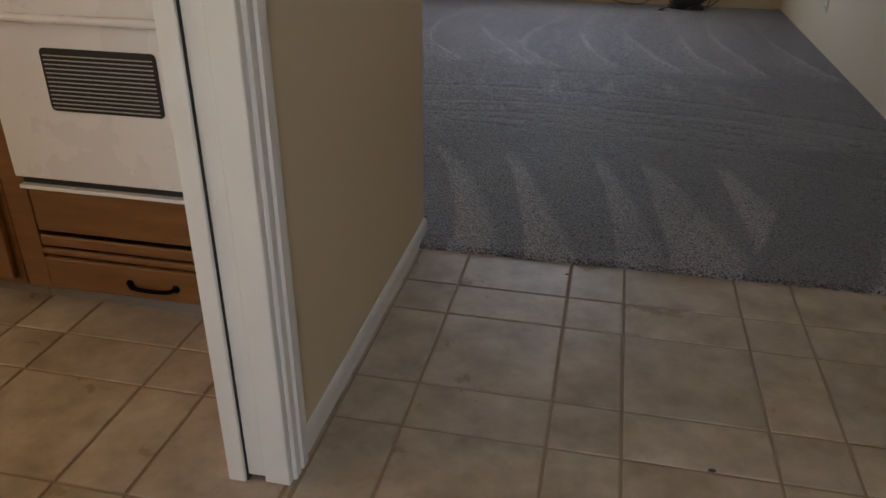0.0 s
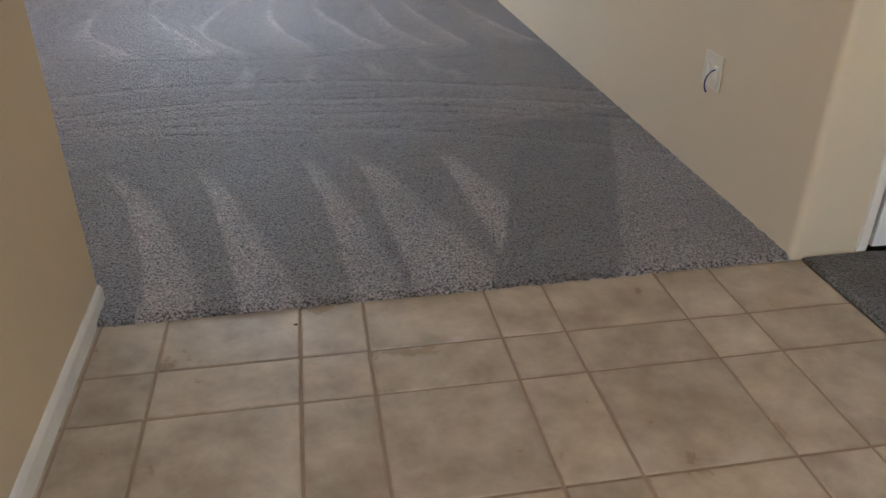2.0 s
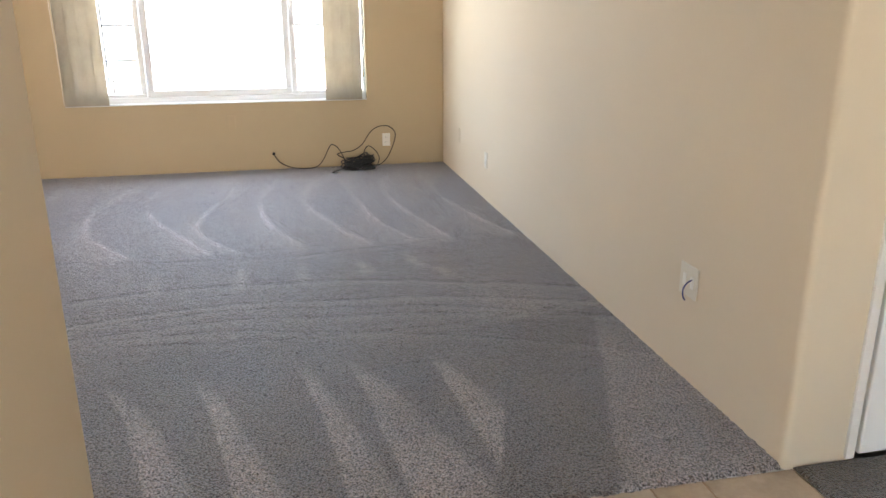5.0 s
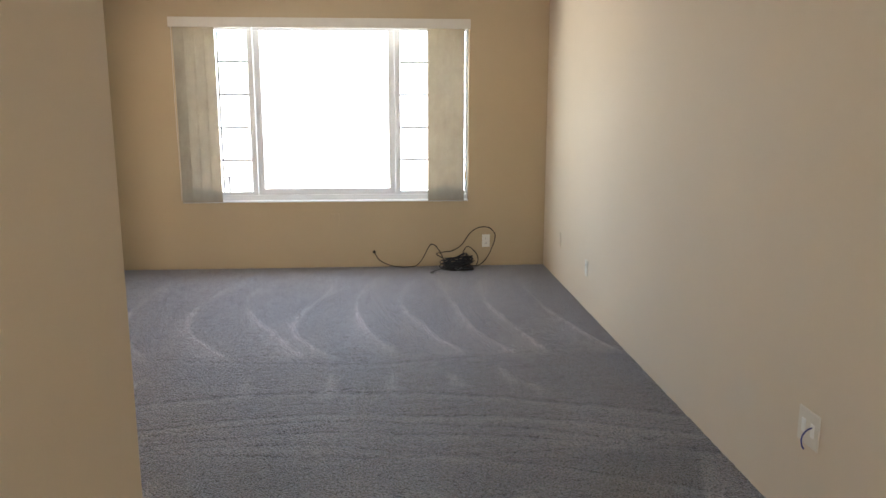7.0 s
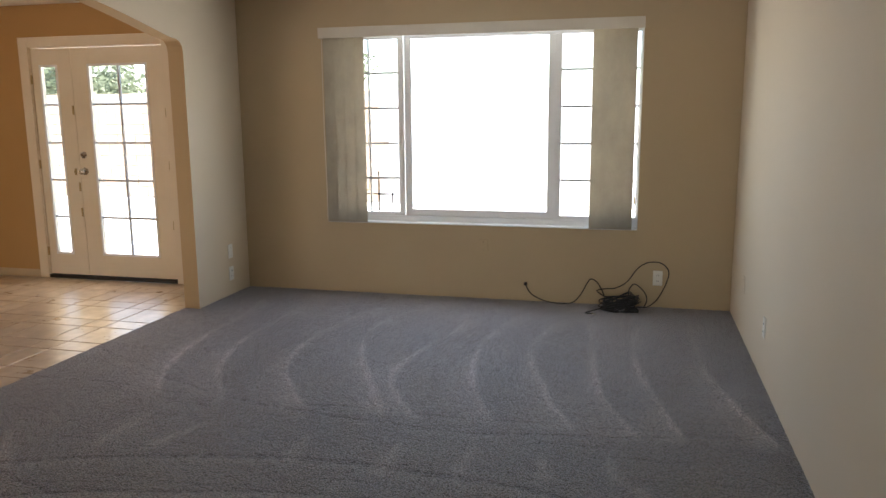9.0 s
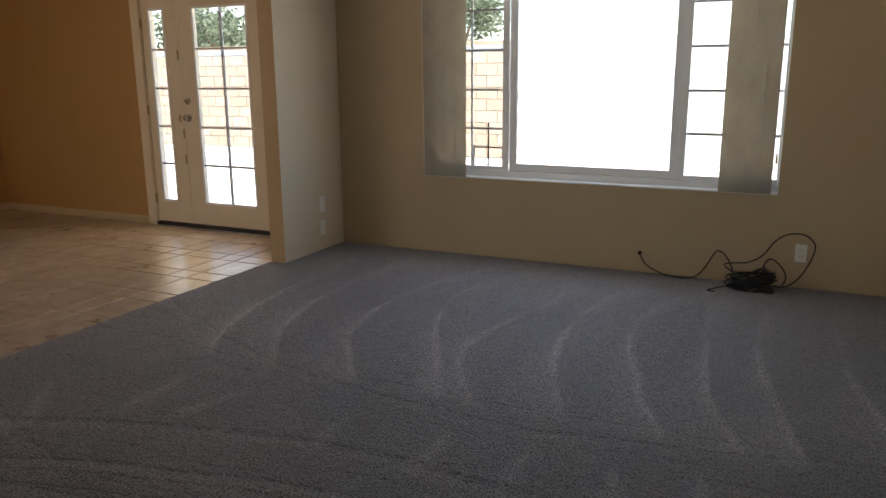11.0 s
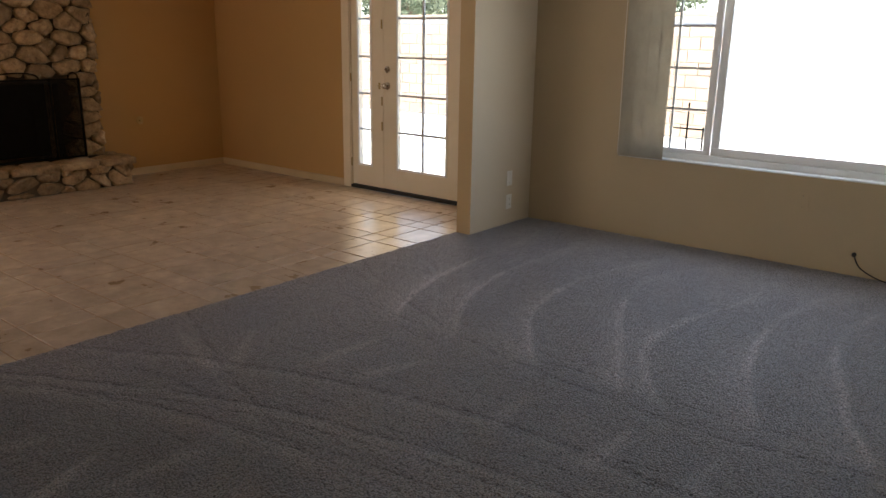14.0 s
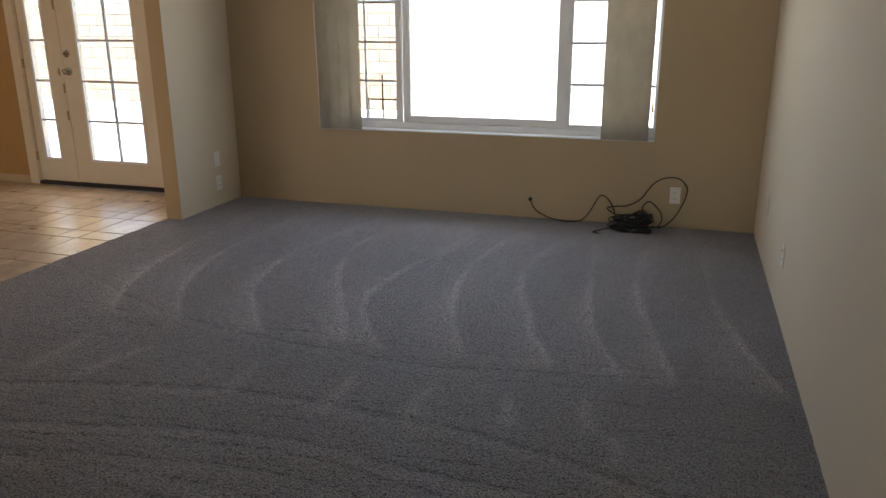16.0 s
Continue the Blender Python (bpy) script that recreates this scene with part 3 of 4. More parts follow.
def living_carpet():
    """A fine sheet of pile: tufts of uneven height, rolled down at its open edges."""
    step = 0.0095
    nx, ny = int((XE + 2.28) / step), int((YN - 2.672) / step)
    gx, gv = np.meshgrid(np.linspace(-2.28, XE, nx), np.linspace(0, 1, ny))
    south = 2.672 + np.clip(gx + 0.185, 0, 3) * 0.0142
    rs = np.random.RandomState(12)

    def blurred(cells_x, cells_y):
        c = rs.uniform(-1, 1, (cells_y, cells_x))
        rows = np.array([np.interp(np.linspace(0, cells_x - 1, nx), np.arange(cells_x), r) for r in c])
        return np.array([np.interp(np.linspace(0, cells_y - 1, ny), np.arange(cells_y), k) for k in rows.T]).T

    wob = 0.05 * blurred(16, 20) + 0.02 * blurred(60, 75)
    gy = south + gv * (YN - south)
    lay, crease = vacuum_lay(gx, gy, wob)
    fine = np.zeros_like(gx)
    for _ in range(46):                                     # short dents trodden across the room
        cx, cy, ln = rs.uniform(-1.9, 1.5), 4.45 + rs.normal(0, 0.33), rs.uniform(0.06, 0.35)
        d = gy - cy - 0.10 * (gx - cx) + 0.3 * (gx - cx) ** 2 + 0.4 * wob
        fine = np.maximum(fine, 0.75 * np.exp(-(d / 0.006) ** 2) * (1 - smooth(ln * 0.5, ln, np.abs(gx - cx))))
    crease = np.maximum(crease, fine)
    gz = 0.013 + rs.uniform(-0.0026, 0.0026, gx.shape) + 0.0015 * blurred(120, 150) + 0.002 * np.clip(lay, -0.3, 1) - 0.003 * crease
    for row, z in ((0, 0.0), (1, 0.007)):
        gz[row, :] = z
    for col, z in ((0, 0.0), (1, 0.007)):
        gz[:, col] = z
    ragged = rs.uniform(-0.006, 0.004, nx)
    gy[0, :] += ragged
    gy[1, :] += ragged * 0.6 - 0.005
    keep = np.ones((ny - 1, nx - 1), bool)
    pier = (gy[:-1, :-1] < 3.597) | (gy[:-1, :-1] > 6.95)
    keep &= ~(pier & (gx[:-1, :-1] < XL - 0.05))
    keep &= ~((gx[:-1, :-1] < -0.26) & (gy[:-1, :-1] < YS + 0.06))
    ids = np.arange(nx * ny).reshape(ny, nx)
    quads = np.stack([ids[:-1, :-1], ids[:-1, 1:], ids[1:, 1:], ids[1:, :-1]], -1)[keep]
    me = bpy.data.meshes.new("floor_carpet_living")
    me.from_pydata(np.stack([gx, gy, gz], -1).reshape(-1, 3).tolist(), [], quads.tolist())
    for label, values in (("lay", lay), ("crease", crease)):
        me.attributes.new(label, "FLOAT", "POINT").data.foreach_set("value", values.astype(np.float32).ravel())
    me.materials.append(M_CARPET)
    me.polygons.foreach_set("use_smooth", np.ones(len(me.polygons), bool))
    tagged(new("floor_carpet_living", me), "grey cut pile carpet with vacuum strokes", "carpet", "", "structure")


living_carpet()
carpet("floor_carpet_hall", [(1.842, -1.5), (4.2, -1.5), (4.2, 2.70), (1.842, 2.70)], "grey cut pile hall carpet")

# ---- entry doorway trim, pocket door jamb, baseboards ----
jamb = holder("door_frame", (-0.245, 1.54, 0), "white painted jamb and casing of a pocket door", "door frame", kind="structure")
box_part("jamb_board", (-0.2348, -0.178, 1.528, 1.550, 0.006, 2.06), M_TRIM, jamb, 0.003)
box_part("jamb_board", (-0.275, -0.2365, 1.534, 1.550, 0.016, 2.06), M_TRIM, jamb, 0.002)
box_part("jamb_board", (-0.318, -0.2785, 1.524, 1.550, 0.0, 2.06), M_TRIM, jamb, 0.003)
# solid near-black filler, the slot's shade put into colour
box_part("pocket_slot", (-0.2785, -0.2748, 1.531, 1.5495, 0.0, 2.06), M_DARK, jamb, 0.0, "dark filler shading the pocket door slot")


def casing_profile(y0, z1):
    """A fluted casing board on the hall face of the wall."""
    prof = [(-0.190, 0.0), (-0.176, 0.0), (-0.172, 0.004), (-0.172, 0.024), (-0.176, 0.028), (-0.176, 0.034), (-0.170, 0.038), (-0.170, 0.062), (-0.174, 0.067), (-0.174, 0.072), (-0.178, 0.076), (-0.178, 0.088), (-0.190, 0.090)]
    bm = bmesh.new()
    add_prism(bm, [(x, y0 + d) for x, d in prof], "z", 0.004, z1)
    return bm


box_part("jamb_back", (-0.300, -0.19, 1.5503, 1.5547, 0.0, 2.06), M_DARK, jamb, 0.0, "dark strip behind the jamb")
part("casing", casing_profile(1.5505, 2.12), M_TRIM, jamb, "fluted white casing")


def baseboard(name, u0, u1, face, axis, mat=M_TRIM, h=0.062):
    """A board along x or y whose back lies on a wall face; its sign gives the side that it stands on."""
    w, s = face
    prof = [(0, 0), (0.011, 0), (0.011, h - 0.014), (0.007, h - 0.004), (0.004, h), (0, h)]
    bm = bmesh.new()
    if axis == "y":
        add_prism(bm, [(w + s * d, z) for d, z in prof], "y", u0, u1)
    else:
        add_prism(bm, [(w + s * d, z) for d, z in prof], "x", u0, u1)
    return thing(name, bm, mat, "white painted baseboard along the wall", "baseboard", kind="structure")


baseboard("baseboard", 1.641, YS + 0.12, (-0.190, 1), "y")
baseboard("baseboard", XW, -4.276, (YN, -1), "x", M_BASE, 0.07)
baseboard("baseboard", 6.35, YN - 0.012, (XW, 1), "y", M_BASE, 0.07)

# ---- white passage door ----
door = holder("door_1", (2.46, 2.70, 0), "plain white flush door, closed, in a narrow frame", "door", kind="structure")
box_part("casing", (2.018, 2.050, 2.690, 2.72, 0.012, 2.06), M_TRIM, door, 0.003, "narrow white casing")
box_part("leaf", (2.069, 2.865, 2.694, 2.735, 0.022, 2.05), M_WHITEDOOR, door, 0.005)
# near-black strip behind the leaf: the gap's shade as colour
box_part("door_stop", (2.050, 2.87, 2.737, 2.75, 0.014, 2.06), M_DARK, door, 0.0, "dark strip shading the gap round the leaf")
box_part("strike_mark", (2.078, 2.082, 2.692, 2.697, 0.545, 0.575), M_KICK, door, 0.0, "small grey scuff")

# ---- window ----
win = holder("window_1", (-0.15, YN + 0.1, WIN[2]), "white vinyl three-part sliding window with side grids", "window", kind="structure")
WY0, WY1 = YN + 0.075, YN + 0.135
x0, x1, z0, z1 = WIN
for dims in ((x0, x1, WY0, WY1, z0, z0 + 0.055), (x0, x1, WY0, WY1, z1 - 0.055, z1), (x0, x0 + 0.04, WY0, WY1, z0 + 0.055, z1 - 0.055), (x1 - 0.010, x1, WY0, WY1, z0 + 0.055, z1 - 0.055)):
    box_part("window_frame", dims, M_VINYL, win, 0.003)
box_part("window_sill", (x0 + 0.002, x1 - 0.002, YN - 0.004, WY0, z0, z0 + 0.012), M_VINYL, win, 0.003)


def sash(a, b, y0, y1, stile, grid, foot=0.085, last=None):
    last = stile if last is None else last
    s = box_part("sash", (a, b, y0, y1, z0 + 0.056, z0 + foot), M_VINYL, win, 0.003)
    for dims in ((a, b, y0, y1, z1 - 0.08, z1 - 0.056), (a, a + stile, y0, y1, z0 + foot, z1 - 0.08), (b - last, b, y0, y1, z0 + foot, z1 - 0.08)):
        box_part("sash_rail", dims, M_VINYL, win, 0.003)
    g = box_part("pane", (a + stile, b - last, (y0 + y1) / 2 - 0.002, (y0 + y1) / 2 + 0.002, z0 + foot, z1 - 0.08), M_GLASS, win)
    g.visible_shadow = False
    if grid:
        ym = (y0 + y1) / 2
        for z in (1.80, 1.523, 1.242, 0.961):
            box_part("muntin", (a + stile, b - last, ym + 0.006, ym + 0.014, z - 0.008, z + 0.008), M_MUNTIN, win)
        box_part("muntin", ((a + b) / 2 - 0.008, (a + b) / 2 + 0.008, ym + 0.015, ym + 0.022, z0 + foot, z1 - 0.08), M_VINYL, win)


sash(x0 + 0.041, -0.734, WY0 + 0.006, WY0 + 0.03, 0.046, True)
sash(-0.734, 0.473, WY0 + 0.032, WY1 - 0.004, 0.056, False, 0.108)
sash(0.473, x1 - 0.011, WY0 + 0.006, WY0 + 0.03, 0.046, True, 0.085, 0.010)
box_part("latch", (-0.754, -0.738, WY0 - 0.012, WY0 + 0.006, 1.33, 1.40), M_VINYL, win, 0.003)
box_part("latch", (0.480, 0.496, WY0 - 0.012, WY0 + 0.006, 1.33, 1.40), M_VINYL, win, 0.003)


# ---- vertical blinds ----
blind = holder("vertical_blind", (-0.15, YN, 2.1), "drawn-back cream fabric vertical blinds in the window", "blind")
bm = bmesh.new()
add_box(bm, x0 - 0.012, x1 + 0.004, YN - 0.075, YN - 0.066, 2.068, 2.148, 0.002)
add_box(bm, x0 - 0.012, x1 + 0.004, YN - 0.066, YN - 0.002, 2.138, 2.148, 0.002)
add_box(bm, x0 - 0.012, x0 - 0.004, YN - 0.066, YN - 0.002, 2.068, 2.138, 0.002)
add_box(bm, x1 - 0.004, x1 + 0.004, YN - 0.066, YN - 0.002, 2.068, 2.138, 0.002)
part("valance", bm, M_VALANCE, blind, "cream boxed valance")
box_part("head_rail", (x0 + 0.005, x1 - 0.01, YN - 0.05, YN - 0.015, 2.10, 2.135), M_VINYL, blind, 0.003)
rng = random.Random(4)


def slat(cx, cy, turn, width=0.089):
    """A fabric vane, slightly cupped, hung from the rail."""
    bm = bmesh.new()
    rows = []
    for zz in np.linspace(2.10, 0.607, 9):
        r = []
        for k in range(6):
            u = (k / 5 - 0.5) * width
            cup = 0.0008 * (1 - (2 * k / 5 - 1) ** 2) + 0.0015 * math.sin(zz * 3 + 4)
            p = Vector((u, cup, 0))
            p.rotate(Euler((0, 0, radians(turn + 0.3 * math.sin(zz * 1.7)))))
            r.append(bm.verts.new((cx + p.x, cy + p.y, zz)))
        rows.append(r)
    for a, b in zip(rows, rows[1:]):
        for k in range(5):
            bm.faces.new((a[k], a[k + 1], b[k + 1], b[k]))
    bmesh.ops.solidify(bm, geom=bm.faces[:], thickness=0.0016)
    part("slat", bm, M_BLIND, blind)


for i in range(4):
    slat(-1.316 + i * 0.083, YN - 0.036 + 0.004 * i, 0.3)
for i in range(4):
    slat(0.793 + i * 0.0785, YN - 0.028 - 0.002 * i, 0.0, 0.081)
bm = bmesh.new()
add_tube(bm, [(-1.372, YN - 0.03, 2.09), (-1.376, YN - 0.028, 1.5), (-1.370, YN - 0.026, 0.9), (-1.370, YN - 0.026, 0.62)], 0.0022, 6)
part("pull_cord", bm, M_VALANCE, blind)
bm = bmesh.new()
add_tube(bm, [(1.084, YN - 0.004, 2.06), (1.085, YN - 0.004, 1.5), (1.084, YN - 0.004, 0.86)], 0.002, 6)
part("pull_cord", bm, M_VALANCE, blind)
bm = bmesh.new()
add_cyl(bm, (1.084, YN - 0.006, 0.80), (1.084, YN - 0.006, 0.86), 0.008, 0.005, 10)
part("cord_weight", bm, M_BRASS, blind, "wooden cord weight")

# ---- glazed double door ----
fd = holder("door_2", (-3.498, YN, 0), "cream glazed double door, one leaf narrow, closed", "door", kind="structure")
LY0, LY1 = YN + 0.012, YN + 0.056
for dims in ((-4.273, -4.176, YN - 0.014, YN - 0.001, 0.0, 2.165), (-2.830, -2.730, YN - 0.014, YN - 0.001, 0.0, 2.165), (-4.176, -2.830, YN - 0.014, YN - 0.001, 2.078, 2.165)):
    box_part("casing", dims, M_DOORPAINT, fd, 0.004)
for dims in ((-4.183, -4.171, YN, YN + T, 0.03, 2.085), (-2.836, -2.823, YN, YN + T, 0.03, 2.085), (-4.171, -2.836, YN, YN + T, 2.072, 2.085)):
    box_part("jamb", dims, M_DOORPAINT, fd)
box_part("threshold", (-4.183, -2.823, YN - 0.01, YN + T, 0.0, 0.03), M_DARK, fd, 0.004, "dark bronze threshold")


def leaf(a, b, ga, gb, columns):
    lf = box_part("leaf", (a, ga, LY0, LY1, 0.036, 2.066), M_DOORPAINT, fd, 0.003)
    for dims in ((gb, b, LY0, LY1, 0.036, 2.066), (ga, gb, LY0, LY1, 0.036, 0.236), (ga, gb, LY0, LY1, 1.915, 2.066)):
        box_part("leaf_rail", dims, M_DOORPAINT, fd)
    gm = (LY0 + LY1) / 2
    for dims in ((ga - 0.012, ga + 0.008, LY0 - 0.005, LY0, 0.224, 1.927), (gb - 0.008, gb + 0.012, LY0 - 0.005, LY0, 0.224, 1.927), (ga + 0.008, gb - 0.008, LY0 - 0.005, LY0, 0.224, 0.244), (ga + 0.008, gb - 0.008, LY0 - 0.005, LY0, 1.907, 1.927)):
        box_part("glazing_bead", dims, M_VINYL, fd)
    edges = [0.236, 0.572, 0.908, 1.243, 1.579, 1.915]
    for z in edges[1:-1]:
        box_part("muntin", (ga, gb, gm - 0.012, gm + 0.012, z - 0.009, z + 0.009), M_MUNTIN, fd)
    w = (gb - ga) / columns
    for k in range(1, columns):
        box_part("muntin", (ga + w * k - 0.009, ga + w * k + 0.009, gm - 0.010, gm + 0.010, 0.236, 1.915), M_MUNTIN, fd)
    for k in range(columns):
        for i in range(5):
            g = box_part("pane", (ga + w * k + 0.009, ga + w * (k + 1) - 0.009, gm - 0.002, gm + 0.002, edges[i] + 0.009, edges[i + 1] - 0.009), M_GLASS, fd)
            g.visible_shadow = False
    return lf


leaf(-4.168, -3.770, -4.078, -3.913, 1)
right_leaf = leaf(-3.764, -2.838, -3.583, -3.011, 2)
box_part("astragal", (-3.780, -3.754, LY0 - 0.006, LY0 - 0.0005, 0.036, 2.066), M_DOORPAINT, fd, 0.002)
for z, r in ((0.990, 0.027), (1.135, 0.024)):
    bm = bmesh.new()
    add_cyl(bm, (-3.706, LY0 - 0.008, z), (-3.706, LY0, z), r + 0.006, seg=20)
    if z < 1.0:
        add_cyl(bm, (-3.706, LY0 - 0.035, z), (-3.706, LY0 - 0.008, z), 0.011)
        add_ball(bm, (-3.706, LY0 - 0.048, z), r, 1, 0.7, 1, 18)
    else:
        add_cyl(bm, (-3.706, LY0 - 0.016, z), (-3.706, LY0 - 0.008, z), 0.018, 0.014, 18)
        add_box(bm, -3.711, -3.701, LY0 - 0.026, LY0 - 0.016, z - 0.013, z + 0.013, 0.002)
    part("door_knob" if z < 1.0 else "deadbolt", bm, M_NICKEL, fd, "nickel knob" if z < 1.0 else "nickel deadbolt turn", True)
bm = bmesh.new()
add_box(bm, -3.813, -3.793, LY0 - 0.010, LY0, 0.955, 1.015, 0.003)
add_cyl(bm, (-3.803, LY0 - 0.024, 0.985), (-3.803, LY0 - 0.010, 0.985), 0.006)
part("lever_catch", bm, M_BRASS, fd, "brass catch")
for x, zs in ((-4.171, (0.25, 1.05, 1.80)), (-2.834, (0.524, 1.05, 1.5)), (-3.767, (0.62, 0.85, 1.53))):
    for z in zs:
        box_part("hinge", (x - 0.008, x + 0.008, YN - 0.004, LY0 - 0.0065, z - 0.04, z + 0.04), M_BRASS, fd, 0.002)


# ---- switch plates and outlets ----
def plate(name, kind, at, normal, label, wide=0.07, high=0.115):
    """A wall plate with its socket faces or rocker; built facing -y, then turned."""
    ob = holder(name, (0, 0, 0), label, "outlet" if kind != "switch" else "light switch")
    b = bmesh.new()
    add_box(b, -wide / 2, wide / 2, -0.006, 0.0, -high / 2, high / 2, 0.0025)
    part("cover_plate", b, M_PLATE, ob)
    if kind == "duplex":
        for dz in (-0.022, 0.022):
            b = bmesh.new()
            add_box(b, -0.016, 0.016, -0.0085, -0.004, dz - 0.014, dz + 0.014, 0.004)
            s = part("socket", b, M_PLATE, ob)
            for dx in (-0.006, 0.006):
                b = bmesh.new()
                add_box(b, dx - 0.0012, dx + 0.0012, -0.0092, -0.0080, dz - 0.004, dz + 0.005)
                part("slot", b, M_DARK, s)
    elif kind == "switch":
        b = bmesh.new()
        add_box(b, -0.005, 0.005, -0.016, -0.004, -0.004, 0.012, 0.002)
        part("toggle", b, M_PLATE, ob)
    elif kind == "blank":
        for dz in (-0.035, 0.035):
            b = bmesh.new()
            add_cyl(b, (0, -0.0075, dz), (0, -0.004, dz), 0.003, seg=8)
            part("screw", b, M_NICKEL, ob)
    elif kind == "cable":
        for dx in (-0.027, 0.027):
            b = bmesh.new()
            add_box(b, dx - 0.012, dx + 0.012, -0.0085, -0.004, -0.024, 0.024, 0.003)
            part("insert", b, M_PLATE, ob)
        b = bmesh.new()
        add_tube(b, [(0.027, -0.006, 0.012), (0.020, -0.022, 0.0), (0.006, -0.028, -0.03), (-0.004, -0.020, -0.062), (-0.006, -0.010, -0.078)], 0.0028, 6)
        part("wire", b, M_BLUE, ob, "loose blue wire")
    ob.location = at
    ob.rotation_euler = (0, 0, radians(normal))
    return ob


plate("wall_outlet", "duplex", (1.275, YN, 0.240), 0, "white duplex outlet behind the cable loop")
plate("wall_plate", "blank", (-0.066, YN, 0.440), 0, "cream painted blank plate under the window", 0.075, 0.11).children[0].data.materials[0] = M_NORTH
plate("wall_plate", "blank", (XL, 7.445, 0.375), 90, "white blank plate above an outlet")
plate("wall_outlet", "duplex", (XL, 7.445, 0.190), 90, "white duplex outlet under a blank plate")
plate("cable_plate", "cable", (XE, 3.330, 0.400), -90, "two-gang cream plate with a loose blue wire", 0.124, 0.122).children[0].data.materials[0] = M_CREAMPLATE
plate("wall_outlet", "duplex", (XE, 6.23, 0.31), -90, "cream outlet low on the long wall").children[0].data.materials[0] = M_CREAMPLATE
plate("wall_plate", "blank", (XE, 7.1, 0.36), -90, "cream blank plate near the corner").children[0].data.materials[0] = M_WALL

# ---- coiled cable by the wall ----
cab = holder("coiled_cable", (1.0, YN - 0.12, 0.014), "bundle of black coaxial cable on the carpet", "cable")
rng = random.Random(7)
for k in range(26):
    rx, ry = 0.128 + rng.uniform(-0.03, 0.02), 0.080 + rng.uniform(-0.030, 0.012)
    cx, cy, cz = 0.985 + rng.uniform(-0.018, 0.018), YN - 0.150 + rng.uniform(-0.02, 0.02), 0.020 + (k % 14) * 0.0068
    tilt = rng.uniform(-0.22, 0.12)
    bm = bmesh.new()
    pts = []
    for i in range(12):
        a = 2 * math.pi * i / 12 + k
        pts.append((cx + rx * math.cos(a), cy + ry * math.sin(a), max(0.019, cz + 0.010 * math.sin(a * 2 + k) - tilt * 0.28 * math.cos(a))))
    add_tube(bm, pts, 0.0042, 7, True)
    part("loop", bm, M_BLACK, cab, smooth=True)
bm = bmesh.new()
for i in range(4):
    add_box(bm, 1.03 + i * 0.004, 1.12 + i * 0.004, YN - 0.225 + i * 0.001, YN - 0.19, 0.0145, 0.05 - i * 0.004, 0.006)
part("tie", bm, M_BLACK, cab)


def free_end(pts, label=""):
    bm = bmesh.new()
    add_tube(bm, pts, 0.0042, 7)
    part("cable_end", bm, M_BLACK, cab, label, True)


W = YN - 0.03
free_end([(0.267, YN - 0.012, 0.145), (0.285, W, 0.11), (0.32, W, 0.07), (0.41, W, 0.028), (0.52, W - 0.03, 0.020), (0.63, W - 0.01, 0.026), (0.693, W, 0.09), (0.745, W, 0.19), (0.775, W, 0.217), (0.82, W, 0.19), (0.862, W - 0.01, 0.12), (0.88, W - 0.05, 0.07)])
free_end([(0.87, W - 0.05, 0.10), (0.816, W, 0.128), (0.886, W, 0.147), (0.95, W, 0.154), (1.037, W, 0.205), (1.107, W - 0.01, 0.308), (1.16, W - 0.012, 0.352), (1.215, W - 0.012, 0.370), (1.283, W - 0.012, 0.364), (1.335, W - 0.01, 0.315), (1.338, W, 0.255), (1.31, W, 0.17), (1.263, W, 0.08), (1.19, W - 0.03, 0.026), (1.10, W - 0.08, 0.035)])
free_end([(1.07, W - 0.05, 0.06), (1.055, W - 0.01, 0.11), (1.06, W - 0.01, 0.16), (1.10, W - 0.01, 0.195), (1.166, W - 0.01, 0.14), (1.19, W - 0.01, 0.076), (1.17, W - 0.03, 0.028)])
free_end([(0.92, W - 0.10, 0.06), (0.85, W - 0.18, 0.035), (0.77, W - 0.24, 0.021), (0.75, W - 0.27, 0.019), (0.80, W - 0.29, 0.019)])
bm = bmesh.new()
add_cyl(bm, (0.262, YN - 0.022, 0.150), (0.262, YN, 0.150), 0.012, 0.014, 12)
part("connector", bm, M_DARK, cab)
bm = bmesh.new()
add_cyl(bm, (0.80, W - 0.29, 0.019), (0.82, W - 0.30, 0.019), 0.005, seg=8)
part("connector", bm, M_NICKEL, cab)

cab.location.x += 0.012

# ---- crumbs left on the floor ----
for x, y, s in ((0.706, 1.78, 0.006), (0.33, 2.60, 0.004)):
    bm = bmesh.new()
    add_ball(bm, (x, y, s * 0.35), s, 1.6, 0.8, 0.5, 8)
    thing("crumb", bm, M_DARK, "small dark crumb of debris on the tile", "debris", "crumbs on the floor")

# ---- stone fireplace ----
def clip_poly(poly, p, n):
    out = []
    for i in range(len(poly)):
        a, b = poly[i], poly[(i + 1) % len(poly)]
        da, db = (a - p).dot(n), (b - p).dot(n)
        if da <= 0:
            out.append(a)
        if da * db < 0:
            out.append(a + (b - a) * (da / (da - db)))
    return out


